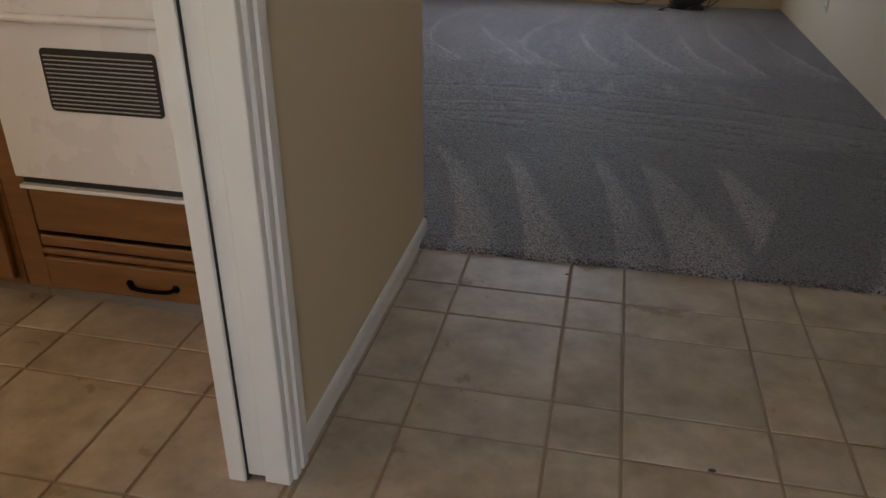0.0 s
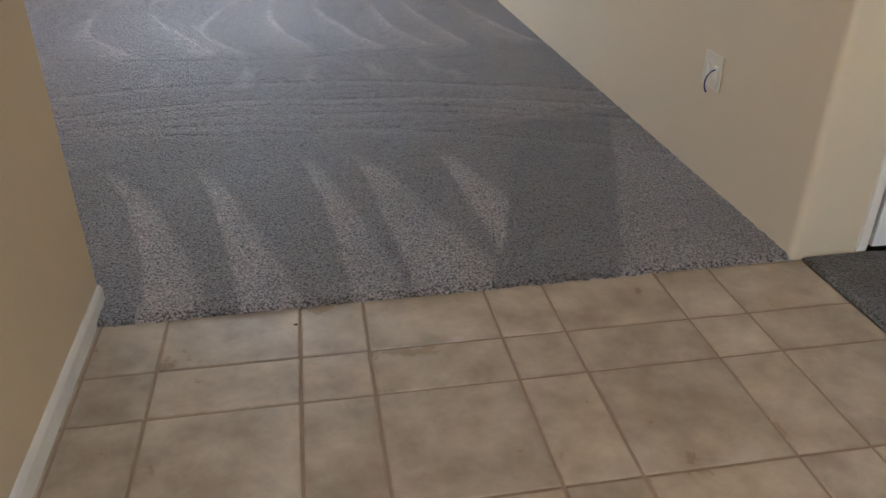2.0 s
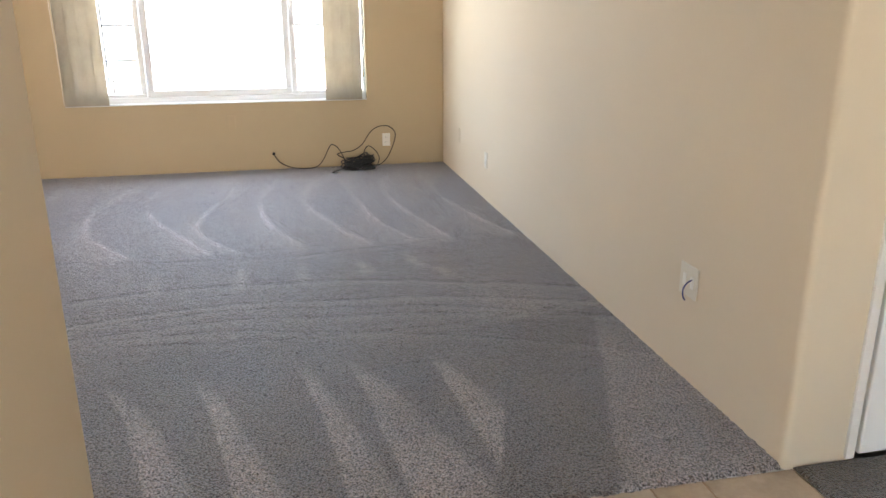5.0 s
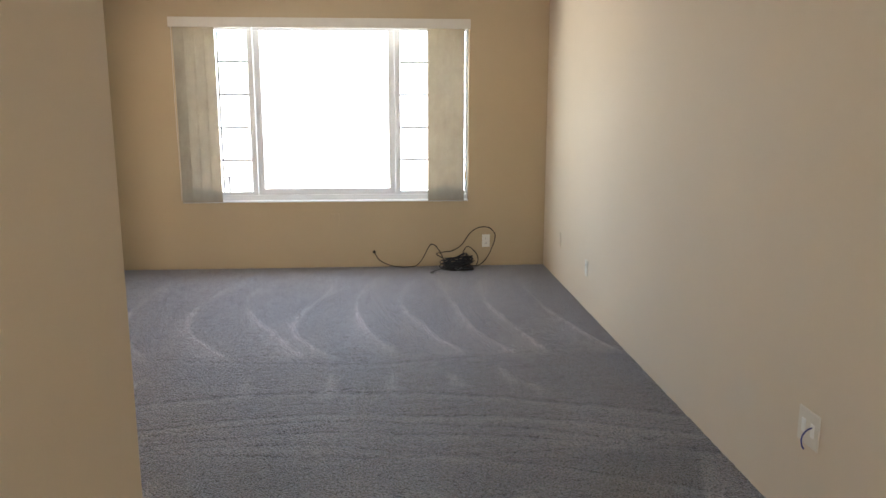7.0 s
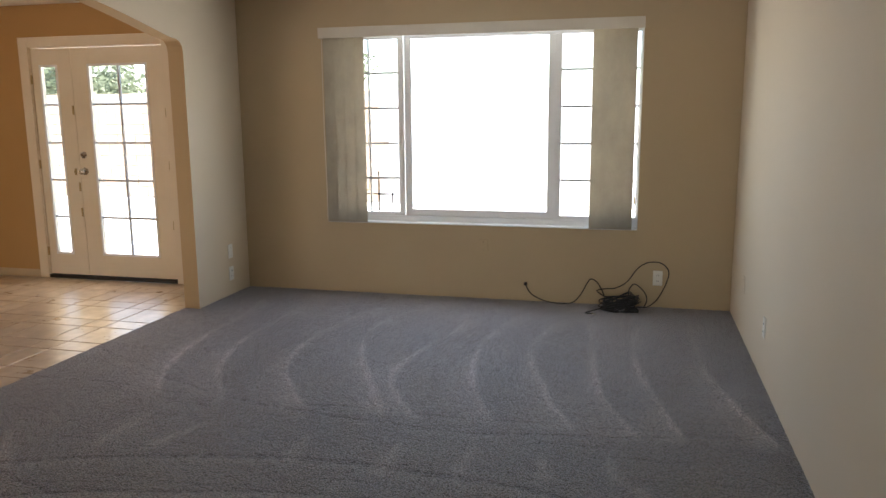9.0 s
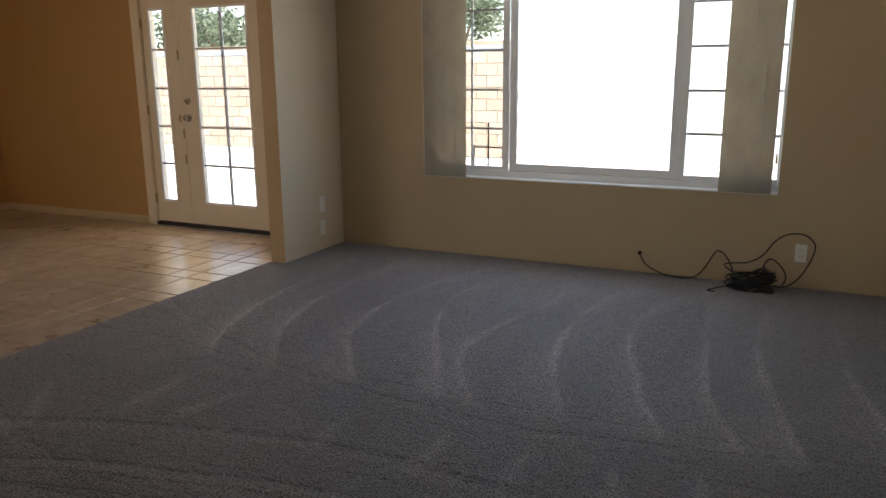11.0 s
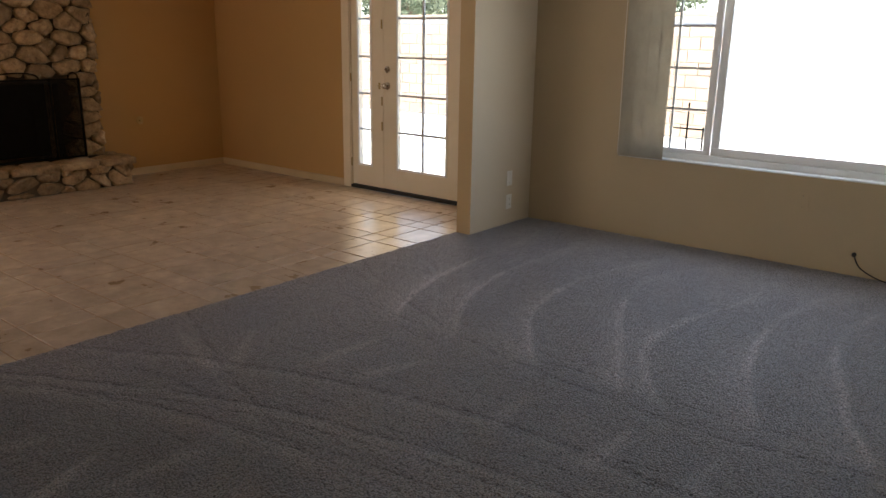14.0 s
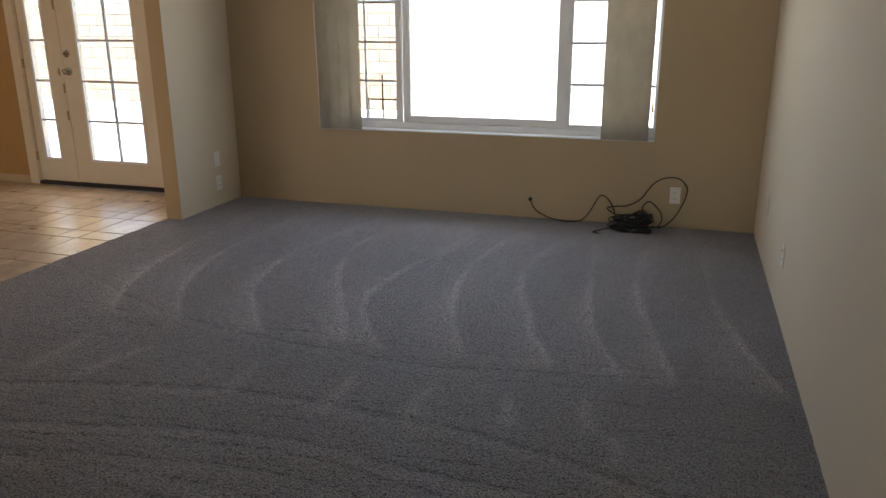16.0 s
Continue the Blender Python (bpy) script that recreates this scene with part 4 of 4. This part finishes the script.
def cells(u0, u1, v0, v1, du, dv, seed, hole=None):
    """A random rubble pattern: clipped cells of jittered rows, some merged wide or tall by uneven spacing."""
    rg = random.Random(seed)
    pts = []
    v = v0 + dv * 0.4
    row = 0
    while v < v1 + dv:
        u = u0 + rg.uniform(0, du)
        while u < u1 + du * 0.4:
            pts.append(Vector((u, v + rg.uniform(-0.55, 0.55) * dv)))
            u += du * rg.choice((0.45, 0.7, 0.9, 1.2, 1.6, 2.0))
        v += dv * rg.uniform(0.8, 1.2)
        row += 1
    res = []
    for i, p in enumerate(pts):
        poly = [Vector(c) for c in ((u0, v0), (u1, v0), (u1, v1), (u0, v1))]
        for j, q in enumerate(pts):
            if i != j and (q - p).length < 4 * max(du, dv):
                poly = clip_poly(poly, (p + q) / 2, q - p)
                if len(poly) < 3:
                    break
        if len(poly) < 3:
            continue
        c = sum(poly, Vector((0, 0))) / len(poly)
        if hole and hole[0] - 0.03 < c.x < hole[1] + 0.03 and hole[2] - 0.03 < c.y < hole[3] + 0.03:
            continue
        if hole:                                     # keep off the firebox
            for q, n in (((hole[0], 0), (1, 0)), ((hole[1], 0), (-1, 0)), ((0, hole[3]), (0, -1))):
                q, n = Vector(q), Vector(n)
                if (c - q).dot(n) < 0:
                    inside = hole[0] < c.x < hole[1] if n.y else c.y < hole[3]
                    if inside:
                        poly = clip_poly(poly, q, n)
            if len(poly) < 3:
                continue
        res.append(poly)
    return res


def stone_mesh(poly, gap, bulge, rg, flat=False):
    """One rough stone from a convex outline in (u, v): worn corners, a domed and pitted face, height along w."""
    c = sum(poly, Vector((0, 0))) / len(poly)
    count = 18
    reach = []
    for k in range(count):
        a = 2 * math.pi * k / count
        ray = Vector((math.cos(a), math.sin(a)))
        best = 9.0
        for i in range(len(poly)):
            p, q = poly[i] - c, poly[(i + 1) % len(poly)] - c
            e = q - p
            den = ray.x * e.y - ray.y * e.x
            if abs(den) > 1e-9:
                t = (p.x * e.y - p.y * e.x) / den
                if 0 < t < best:
                    best = t
        reach.append(best)
    if min(reach) < 0.018 or max(reach) > 2:
        return None
    round_off = [min(reach[k], 0.84 * reach[k] + 0.08 * (reach[k - 1] + reach[(k + 1) % count])) - gap for k in range(count)]
    bm = bmesh.new()
    rings = []
    seed = rg.uniform(0, 90)
    tilt = (0.0, 0.0) if flat else (rg.uniform(-0.25, 0.25), rg.uniform(-0.3, 0.3))
    rough = 0.35 if flat else 1.0
    for s, h in ((0.98, -0.04), (1.0, bulge * 0.25), (0.96, bulge * 0.55), (0.86, bulge * 0.82), (0.66, bulge * 0.96), (0.42, bulge * 1.0), (0.18, bulge * 1.02)):
        ring = []
        for k in range(count):
            a = 2 * math.pi * k / count
            d = Vector((math.cos(a), math.sin(a))) * max(0.008, round_off[k]) * s
            n1 = noise.noise((d.x * 12 + seed, d.y * 12, h * 9))
            n2 = noise.noise((d.x * 34 + seed, d.y * 34, 3.0))
            d = d * (1 + 0.09 * n1 + 0.05 * n2)
            up = h if h < 0 else h + rough * (0.030 * n1 + 0.024 * n2) + tilt[0] * d.x + tilt[1] * d.y
            ring.append(bm.verts.new((d.x, d.y, up)))
        rings.append(ring)
    for a, b in zip(rings, rings[1:]):
        for i in range(count):
            bm.faces.new((a[i], a[(i + 1) % count], b[(i + 1) % count], b[i]))
    bm.faces.new(rings[-1])
    bm.faces.new(rings[0][::-1])
    return bm, c


def courses(u0, u1, v0, v1, du, dv, seed, hole=None, squat=1.7):
    """Rubble laid flat: cells that are wider than high."""
    wide = (hole[0], hole[1], hole[2] * squat, hole[3] * squat) if hole else None
    return [[Vector((p.x, p.y / squat)) for p in poly] for poly in cells(u0, u1, v0 * squat, v1 * squat, du, dv * squat, seed, wide)]


fire = holder("fireplace", (-6.2, 5.5, 0), "rough rubble stone fireplace with a raised hearth", "fireplace")
FX, FY0, FY1 = -6.135, 4.60, 6.27
HOLE = (5.03, 5.91, 0.27, 0.96)
bm = bmesh.new()
for y0, y1, za, zb in ((FY0, HOLE[0], 0, H), (HOLE[1], FY1, 0, H), (HOLE[0], HOLE[1], HOLE[3], H), (HOLE[0], HOLE[1], 0, HOLE[2])):
    add_box(bm, XW + 0.001, FX, y0, y1, za, zb - 0.001)
part("mortar_bed", bm, M_MORTAR, fire)
bm = bmesh.new()
add_box(bm, XW - 0.47, XW - 0.45, HOLE[0], HOLE[1], HOLE[2], HOLE[3])
add_box(bm, XW - 0.45, XW - T, HOLE[0] - 0.02, HOLE[0], HOLE[2], HOLE[3])
add_box(bm, XW - 0.45, XW - T, HOLE[1], HOLE[1] + 0.02, HOLE[2], HOLE[3])
add_box(bm, XW - 0.47, XW - T, HOLE[0] - 0.02, HOLE[1] + 0.02, HOLE[3], HOLE[3] + 0.02)
add_box(bm, XW - 0.47, XW - T, HOLE[0] - 0.02, HOLE[1] + 0.02, HOLE[2] - 0.02, HOLE[2])
part("firebox", bm, M_SOOT, fire, "sooty firebox back")
rg = random.Random(11)


def lay_stones(parent, patterns, flat=False):
    for poly, place, gap, bulge in patterns:
        made = stone_mesh(poly, gap, bulge, rg, flat)
        if not made:
            continue
        b, c = made
        ob = new("stone", finish("stone", b, M_STONE, True))
        ob.parent = parent
        ob.matrix_parent_inverse = Matrix.Translation(-parent.location)
        ob.matrix_basis = place(c)


EAST = Matrix(((0, 0, 1), (1, 0, 0), (0, 1, 0))).to_4x4()          # u to +y, v to +z, w to +x
SOUTHWARD = Matrix(((-1, 0, 0), (0, 0, 1), (0, 1, 0))).to_4x4()    # u to -x, v to +z, w to +y
UP = Matrix.Identity(4)
lay_stones(fire, [(p, lambda c: Matrix.Translation((FX, c.x, c.y)) @ EAST, 0.002, rg.uniform(0.04, 0.085)) for p in courses(FY0, FY1 + 0.02, 0.27, H - 0.01, 0.185, 0.13, 5, HOLE)])
lay_stones(fire, [(p, lambda c: Matrix.Translation((-c.x, FY1, c.y)) @ SOUTHWARD, 0.010, 0.02) for p in cells(-FX, -XW, 0.30, H - 0.01, 0.13, 0.15, 8)])
# raised hearth: rubble front, flat capping stones
HX, HY0, HY1, HZ = -5.84, 4.38, 6.37, 0.225
bm = bmesh.new()
add_box(bm, FX, HX, HY0, HY1, 0.0, HZ)
add_box(bm, XW + 0.001, FX, FY1 + 0.0, HY1, 0.0, HZ)
part("hearth_core", bm, M_MORTAR, fire)
lay_stones(fire, [(p, lambda c: Matrix.Translation((HX, c.x, c.y)) @ EAST, 0.004, 0.045) for p in courses(HY0, HY1 + 0.03, 0.0, HZ, 0.17, 0.13, 21)])
lay_stones(fire, [(p, lambda c: Matrix.Translation((-c.x, HY1, c.y)) @ SOUTHWARD, 0.008, 0.04) for p in cells(-HX - 0.03, -XW, 0.0, HZ, 0.18, 0.13, 22)])
lay_stones(fire, [(p, lambda c: Matrix.Translation((c.x, c.y, HZ + 0.02)) @ UP, 0.004, 0.03) for p in cells(FX + 0.01, HX + 0.07, HY0, HY1 + 0.06, 0.40, 0.38, 23)], True)
lay_stones(fire, [(p, lambda c: Matrix.Translation((c.x, c.y, HZ + 0.02)) @ UP, 0.004, 0.03) for p in cells(XW + 0.01, FX + 0.01, FY1 + 0.05, HY1 + 0.06, 0.2, 0.2, 24)], True)

# ---- fire screen standing on the hearth ----
scr = holder("fire_screen", (-6.03, 5.5, 0.275), "black iron mesh fire screen with loop handles", "fire screen")
SX = -6.02
zb, zt = 0.283, 1.01
ya, yb = 4.87, 6.06
for dims in ((SX - 0.008, SX + 0.008, ya, ya + 0.016, zb, zt), (SX - 0.008, SX + 0.008, yb - 0.016, yb, zb, zt), (SX - 0.008, SX + 0.008, ya + 0.016, yb - 0.016, zt - 0.016, zt), (SX - 0.008, SX + 0.008, ya + 0.016, yb - 0.016, zb, zb + 0.016), (SX - 0.006, SX + 0.006, 5.20, 5.212, zb + 0.016, zt - 0.016), (SX - 0.006, SX + 0.006, 5.78, 5.792, zb + 0.016, zt - 0.016)):
    box_part("frame", dims, M_IRON, scr, 0.002)
bm = bmesh.new()
k = ya + 0.02
while k < yb - 0.02:
    add_box(bm, SX - 0.001, SX + 0.001, k, k + 0.0034, zb + 0.016, zt - 0.016)
    k += 0.0085
k = zb + 0.02
while k < zt - 0.02:
    add_box(bm, SX - 0.002, SX + 0.0005, ya + 0.016, yb - 0.016, k, k + 0.0034)
    k += 0.0085
part("mesh", bm, M_IRON, scr, "fine black wire mesh")
for cy, w, hgt in ((4.98, 0.045, 0.05), (6.00, 0.045, 0.05), (5.495, 0.20, 0.055)):
    bm = bmesh.new()
    add_tube(bm, [(SX, cy - w, zt - 0.005), (SX, cy - w * 0.8, zt + hgt * 0.7), (SX, cy, zt + hgt), (SX, cy + w * 0.8, zt + hgt * 0.7), (SX, cy + w, zt - 0.005)], 0.007, 8)
    part("handle", bm, M_IRON, scr, smooth=True)
# gas key valve on the wall
valve = holder("gas_valve", (XW, 6.76, 0.555), "round brass gas key valve on the wall", "gas valve")
bm = bmesh.new()
add_cyl(bm, (XW, 6.76, 0.555), (XW + 0.008, 6.76, 0.555), 0.040, 0.035, 20)
part("escutcheon", bm, M_BRASS, valve, smooth=False)
bm = bmesh.new()
add_cyl(bm, (XW + 0.008, 6.76, 0.555), (XW + 0.03, 6.76, 0.555), 0.014, 0.010, 14)
part("key_socket", bm, M_BRASS, valve)

# ---- kitchen base units ----
KY = 2.05
def cabinet(name, xa, xb, label):
    return holder(name, ((xa + xb) / 2, 2.3, 0), label, "cabinet")


oven_cab = cabinet("oven_cabinet", -1.20, -0.44, "honey oak cabinet under a built-in white oven")
bm = bmesh.new()
add_box(bm, -1.20, -1.124, KY, 2.67, 0.075, 0.90, 0.003)
add_box(bm, -0.48, -0.44, KY, 2.67, 0.075, 0.90, 0.003)
add_box(bm, -1.124, -0.48, KY + 0.004, KY + 0.03, 0.26, 0.395, 0.002)
add_box(bm, -1.124, -0.48, KY + 0.004, KY + 0.03, 0.075, 0.09, 0.002)
part("body", bm, M_WOOD, oven_cab)
dw = box_part("drawer_front", (-1.112, -0.49, KY - 0.016, KY + 0.003, 0.088, 0.185), M_WOOD, oven_cab, 0.005)
box_part("rail", (-1.116, -0.485, KY - 0.012, KY + 0.003, 0.192, 0.212), M_WOOD, oven_cab, 0.006)
box_part("rail", (-1.116, -0.485, KY - 0.008, KY + 0.003, 0.218, 0.252), M_WOOD, oven_cab, 0.006)
bm = bmesh.new()
add_tube(bm, [(-0.85, KY - 0.014, 0.133), (-0.835, KY - 0.034, 0.130), (-0.78, KY - 0.038, 0.128), (-0.725, KY - 0.034, 0.130), (-0.71, KY - 0.014, 0.133)], 0.006, 8)
add_cyl(bm, (-0.85, KY - 0.02, 0.133), (-0.85, KY - 0.014, 0.133), 0.011)
add_cyl(bm, (-0.71, KY - 0.02, 0.133), (-0.71, KY - 0.014, 0.133), 0.011)
part("drawer_pull", bm, M_IRON, dw, "dark bronze drawer pull", True)
box_part("toe_kick", (-1.20, -0.44, KY + 0.07, KY + 0.09, 0.0, 0.075), M_KICK, oven_cab)
oven = holder("wall_oven", (-0.82, 2.2, 0.40), "white enamel built-in oven with a black vent grille", "oven")
bm = bmesh.new()
add_box(bm, -1.123, -0.481, KY + 0.03, 2.6, 0.40, 0.90)
part("body", bm, M_ENAMEL, oven)
odoor = box_part("oven_door", (-1.123, -0.482, KY - 0.03, KY + 0.028, 0.434, 0.93), M_ENAMEL, oven, 0.006)
box_part("lower_trim", (-1.122, -0.482, KY - 0.024, KY + 0.028, 0.398, 0.409), M_ENAMEL, oven, 0.002)
# near-black filler draws the shade between door and trim
box_part("gap", (-1.118, -0.488, KY - 0.006, KY + 0.026, 0.4095, 0.4335), M_DARK, oven, 0.0, "black filler shading the gap under the door")
bm = bmesh.new()
add_box(bm, -0.956, -0.646, KY - 0.033, KY - 0.0295, 0.628, 0.784, 0.0)
edges = [e for e in bm.edges if abs(e.verts[0].co.y - e.verts[1].co.y) > 0.002]
bmesh.ops.bevel(bm, geom=edges, offset=0.012, segments=4, affect="EDGES", profile=0.5)
vent = part("vent_grille", bm, M_DARK, odoor, "black slotted vent grille")
for i in range(13):
    z = 0.636 + i * 0.0108
    ob = box_part("vent_slat", (-0.947, -0.655, KY - 0.0365, KY - 0.0332, z, z + 0.0024), M_SLAT, oven, 0.0)
bm = bmesh.new()
add_tube(bm, [(-1.10, KY - 0.06, 0.858), (-0.9, KY - 0.062, 0.859), (-0.7, KY - 0.062, 0.859), (-0.51, KY - 0.06, 0.858)], 0.011, 12)
for x in (-1.09, -0.52):
    add_cyl(bm, (x, KY - 0.06, 0.858), (x, KY - 0.028, 0.858), 0.009)
part("handle", bm, M_ENAMEL, odoor, "white bar handle", True)
side_cab = cabinet("base_cabinet", -1.9, -1.20, "honey oak base cabinet with a panel door")
box_part("body", (-1.9, -1.203, KY, 2.67, 0.075, 0.90), M_WOOD, side_cab, 0.003)
cdoor = box_part("cabinet_door", (-1.87, -1.225, KY - 0.02, KY - 0.0005, 0.10, 0.87), M_WOOD, side_cab, 0.006)
box_part("door_panel", (-1.79, -1.305, KY - 0.025, KY - 0.0205, 0.18, 0.79), M_WOOD, cdoor, 0.004)
box_part("toe_kick", (-1.9, -1.203, KY + 0.07, KY + 0.09, 0.0, 0.075), M_KICK, side_cab)
box_thing("countertop", (-1.92, -0.43, KY - 0.03, 2.68, 0.94, 0.98), M_TILE, "beige tiled kitchen counter", "countertop", 0.006, "")

# ---- garden ----
bm = bmesh.new()
add_box(bm, -400, 400, -400, 400, -0.6, -0.12)
thing("ground", bm, M_CONCRETE, "pale sunlit concrete and dry ground", "ground", kind="structure")
wallg = holder("garden_wall", (-6, 15, -0.12), "tan concrete block garden wall", "garden wall", kind="structure")
box_part("mortar", (-16, -3.3, 15.01, 15.14, -0.12, 1.82), M_CONCRETE, wallg)
bm = bmesh.new()
add_box(bm, -0.195, 0.195, -0.02, 0.02, -0.094, 0.094, 0.006)
block_me = finish("block", bm, M_BLOCK)
for r in range(9):
    for c in range(29):
        x = -14.0 + c * 0.40 + (0.2 if r % 2 else 0)
        if x > -3.3:
            continue
        ob = new("block", block_me)
        ob.parent = wallg
        ob.matrix_parent_inverse = Matrix.Translation(-wallg.location)
        ob.location = (x, 15.0, 0.0 + r * 0.2)
box_part("cap", (-16, -3.3, 14.96, 15.2, 1.82, 1.88), M_BLOCK, wallg, 0.01)
# the block wall continued, coloured white in place of glare
box_thing("white_garden_wall", (-3.3, 16, 15.0, 15.16, -0.12, 1.90), M_GLAREWALL, "garden wall run on in white for its sunlit glare", "garden wall", 0.01)


def tree(x, y, h, r, seed):
    rg = random.Random(seed)
    t = holder("tree", (x, y, -0.12), "leafy green tree behind the garden wall", "tree", "trees behind the wall")
    bm = bmesh.new()
    add_cyl(bm, (x, y, -0.12), (x + 0.1, y, h * 0.55), 0.16, 0.09, 10)
    tips = []
    for k in range(9):
        a = k * 2.4
        q = Vector((x + math.cos(a) * r * 0.7, y + math.sin(a) * r * 0.7, h * (0.6 + 0.35 * rg.random())))
        add_cyl(bm, (x + 0.08, y, h * (0.35 + 0.02 * k)), q, 0.06, 0.02, 7)
        tips.append(q)
    part("trunk", bm, M_BARK, t)
    verts, faces = [], []
    for k in range(2600):
        c = rg.choice(tips) + Vector((rg.gauss(0, 0.38), rg.gauss(0, 0.38), rg.gauss(0, 0.30))) * r * 0.6
        q = Euler((rg.uniform(0, 6), rg.uniform(0, 6), rg.uniform(0, 6)))
        s = rg.uniform(0.05, 0.11)
        b = len(verts)
        for u, v in ((-0.4, 0), (0, -1), (0.4, 0), (0, 1)):
            p = Vector((u * s, v * s, 0.12 * s * abs(v)))
            p.rotate(q)
            verts.append(c + p)
        faces.append((b, b + 1, b + 2, b + 3))
    me = bpy.data.meshes.new("crown")
    me.from_pydata(verts, [], faces)
    me.materials.append(M_LEAF)
    cr = new("crown", me)
    cr.parent = t
    cr.matrix_parent_inverse = Matrix.Translation(-t.location)


for i, (x, y, h, r) in enumerate(((-11.6, 17.6, 3.0, 1.2), (-13.2, 18.4, 2.9, 1.1), (-6.4, 19.5, 3.0, 1.0))):
    tree(x, y, h, r, i + 3)
# iron plant stand just outside the window
st = holder("plant_stand", (-1.42, 9.0, -0.12), "thin black iron plant stand on the patio", "plant stand")
for x, top in ((-1.50, 0.72), (-1.36, 0.92), (-1.22, 0.72)):
    bm = bmesh.new()
    add_cyl(bm, (x, 9.0, -0.12), (x, 9.0, top), 0.008, seg=8)
    part("post", bm, M_IRON, st)
for z in (0.70, 0.35):
    bm = bmesh.new()
    add_cyl(bm, (-1.52, 9.0, z), (-1.20, 9.0, z), 0.007, seg=8)
    part("rail", bm, M_IRON, st)

# ---- floor tiles ----
BIG, SMALL, GAP = 0.341, 0.170, 0.008
PERIOD = BIG + SMALL
TX, TY = 0.341, 1.946                      # a joint before a narrow column; a joint before a wide row


def spans(lo, hi, start, first_small):
    """Alternating wide and narrow tiles between lo and hi, cut at the ends."""
    a = start - PERIOD * math.ceil((start - lo) / PERIOD + 1)
    out = []
    small = first_small
    while a < hi:
        b = a + (SMALL if small else BIG)
        s, e = max(a, lo), min(b, hi)
        if e - s > 0.015:
            out.append((s, e))
        a, small = b, not small
    return out


tile_cache = {}


def tile_data(w, d):
    key = (round(w, 3), round(d, 3))
    if key not in tile_cache:
        hw, hd = (w - GAP) / 2, (d - GAP) / 2
        e = 0.0035
        v, f = [], []
        for s, z in ((0.0, -0.006), (0.0, -0.0030), (0.3, -0.0008), (1.0, 0.0)):
            for x, y in ((-1, -1), (1, -1), (1, 1), (-1, 1)):
                v.append((x * (hw - e * s), y * (hd - e * s), z))
        for r in range(3):
            for k in range(4):
                f.append((r * 4 + k, r * 4 + (k + 1) % 4, r * 4 + 4 + (k + 1) % 4, r * 4 + 4 + k))
        f.append((12, 13, 14, 15))
        me = bpy.data.meshes.new("tile")
        me.from_pydata(v, [], f)
        me.materials.append(M_TILE)
        tile_cache[key] = me
    return tile_cache[key]


def tiled_floor(name, x0, x1, y0, y1, label, keep):
    bm = bmesh.new()
    add_box(bm, x0, x1, y0, y1, -0.08, -0.004)
    fl = thing(name, bm, M_GROUT, label, "tile floor", kind="structure")
    rv, rf = [], []
    for a, b in spans(x0, x1, TX, True):
        for c, d in spans(y0, y1, TY, False):
            me = tile_data(b - a, d - c)
            at = Vector(((a + b) / 2, (c + d) / 2, 0.0))
            if keep(*at.xy):
                ob = new("tile", me)
                ob.parent = fl
                ob.location = at
                ob.rotation_euler = (random.uniform(-0.001, 0.001), random.uniform(-0.001, 0.001), 0)
            else:
                k = len(rv)
                rv += [v.co + at for v in me.vertices]
                rf += [tuple(i + k for i in p.vertices) for p in me.polygons]
    if rv:
        me = bpy.data.meshes.new("tiles")
        me.from_pydata(rv, [], rf)
        me.materials.append(M_TILE)
        ob = new("tiles", me)
        ob.parent = fl
        tagged(ob, kind="stuff")
    return fl


tiled_floor("floor_tile_hall", -0.19, 1.842, -1.5, 2.70, "beige ceramic tile floor in mixed sizes", lambda x, y: y > 0.2)
tiled_floor("floor_tile_kitchen", -3.2, -0.19, -1.5, 2.68, "beige ceramic kitchen tile floor", lambda x, y: x > -1.9 and y > 0.6)
tiled_floor("floor_tile_family", XW, -2.28, YS + 0.12, YN, "beige ceramic tile floor of the family room", lambda x, y: x > -4.6 and y > 4.0)
bm = bmesh.new()
add_box(bm, -2.28, 4.2, -1.5, YN, -0.1, -0.0805)
thing("floor_slab", bm, M_CONCRETE, "concrete slab under the floors", "floor", kind="structure")
bm = bmesh.new()
add_box(bm, -2.28, 1.9, 2.701, YN, -0.08, -0.001)
thing("floor_underlay", bm, M_CONCRETE, "floor under the carpet", "floor", kind="structure")
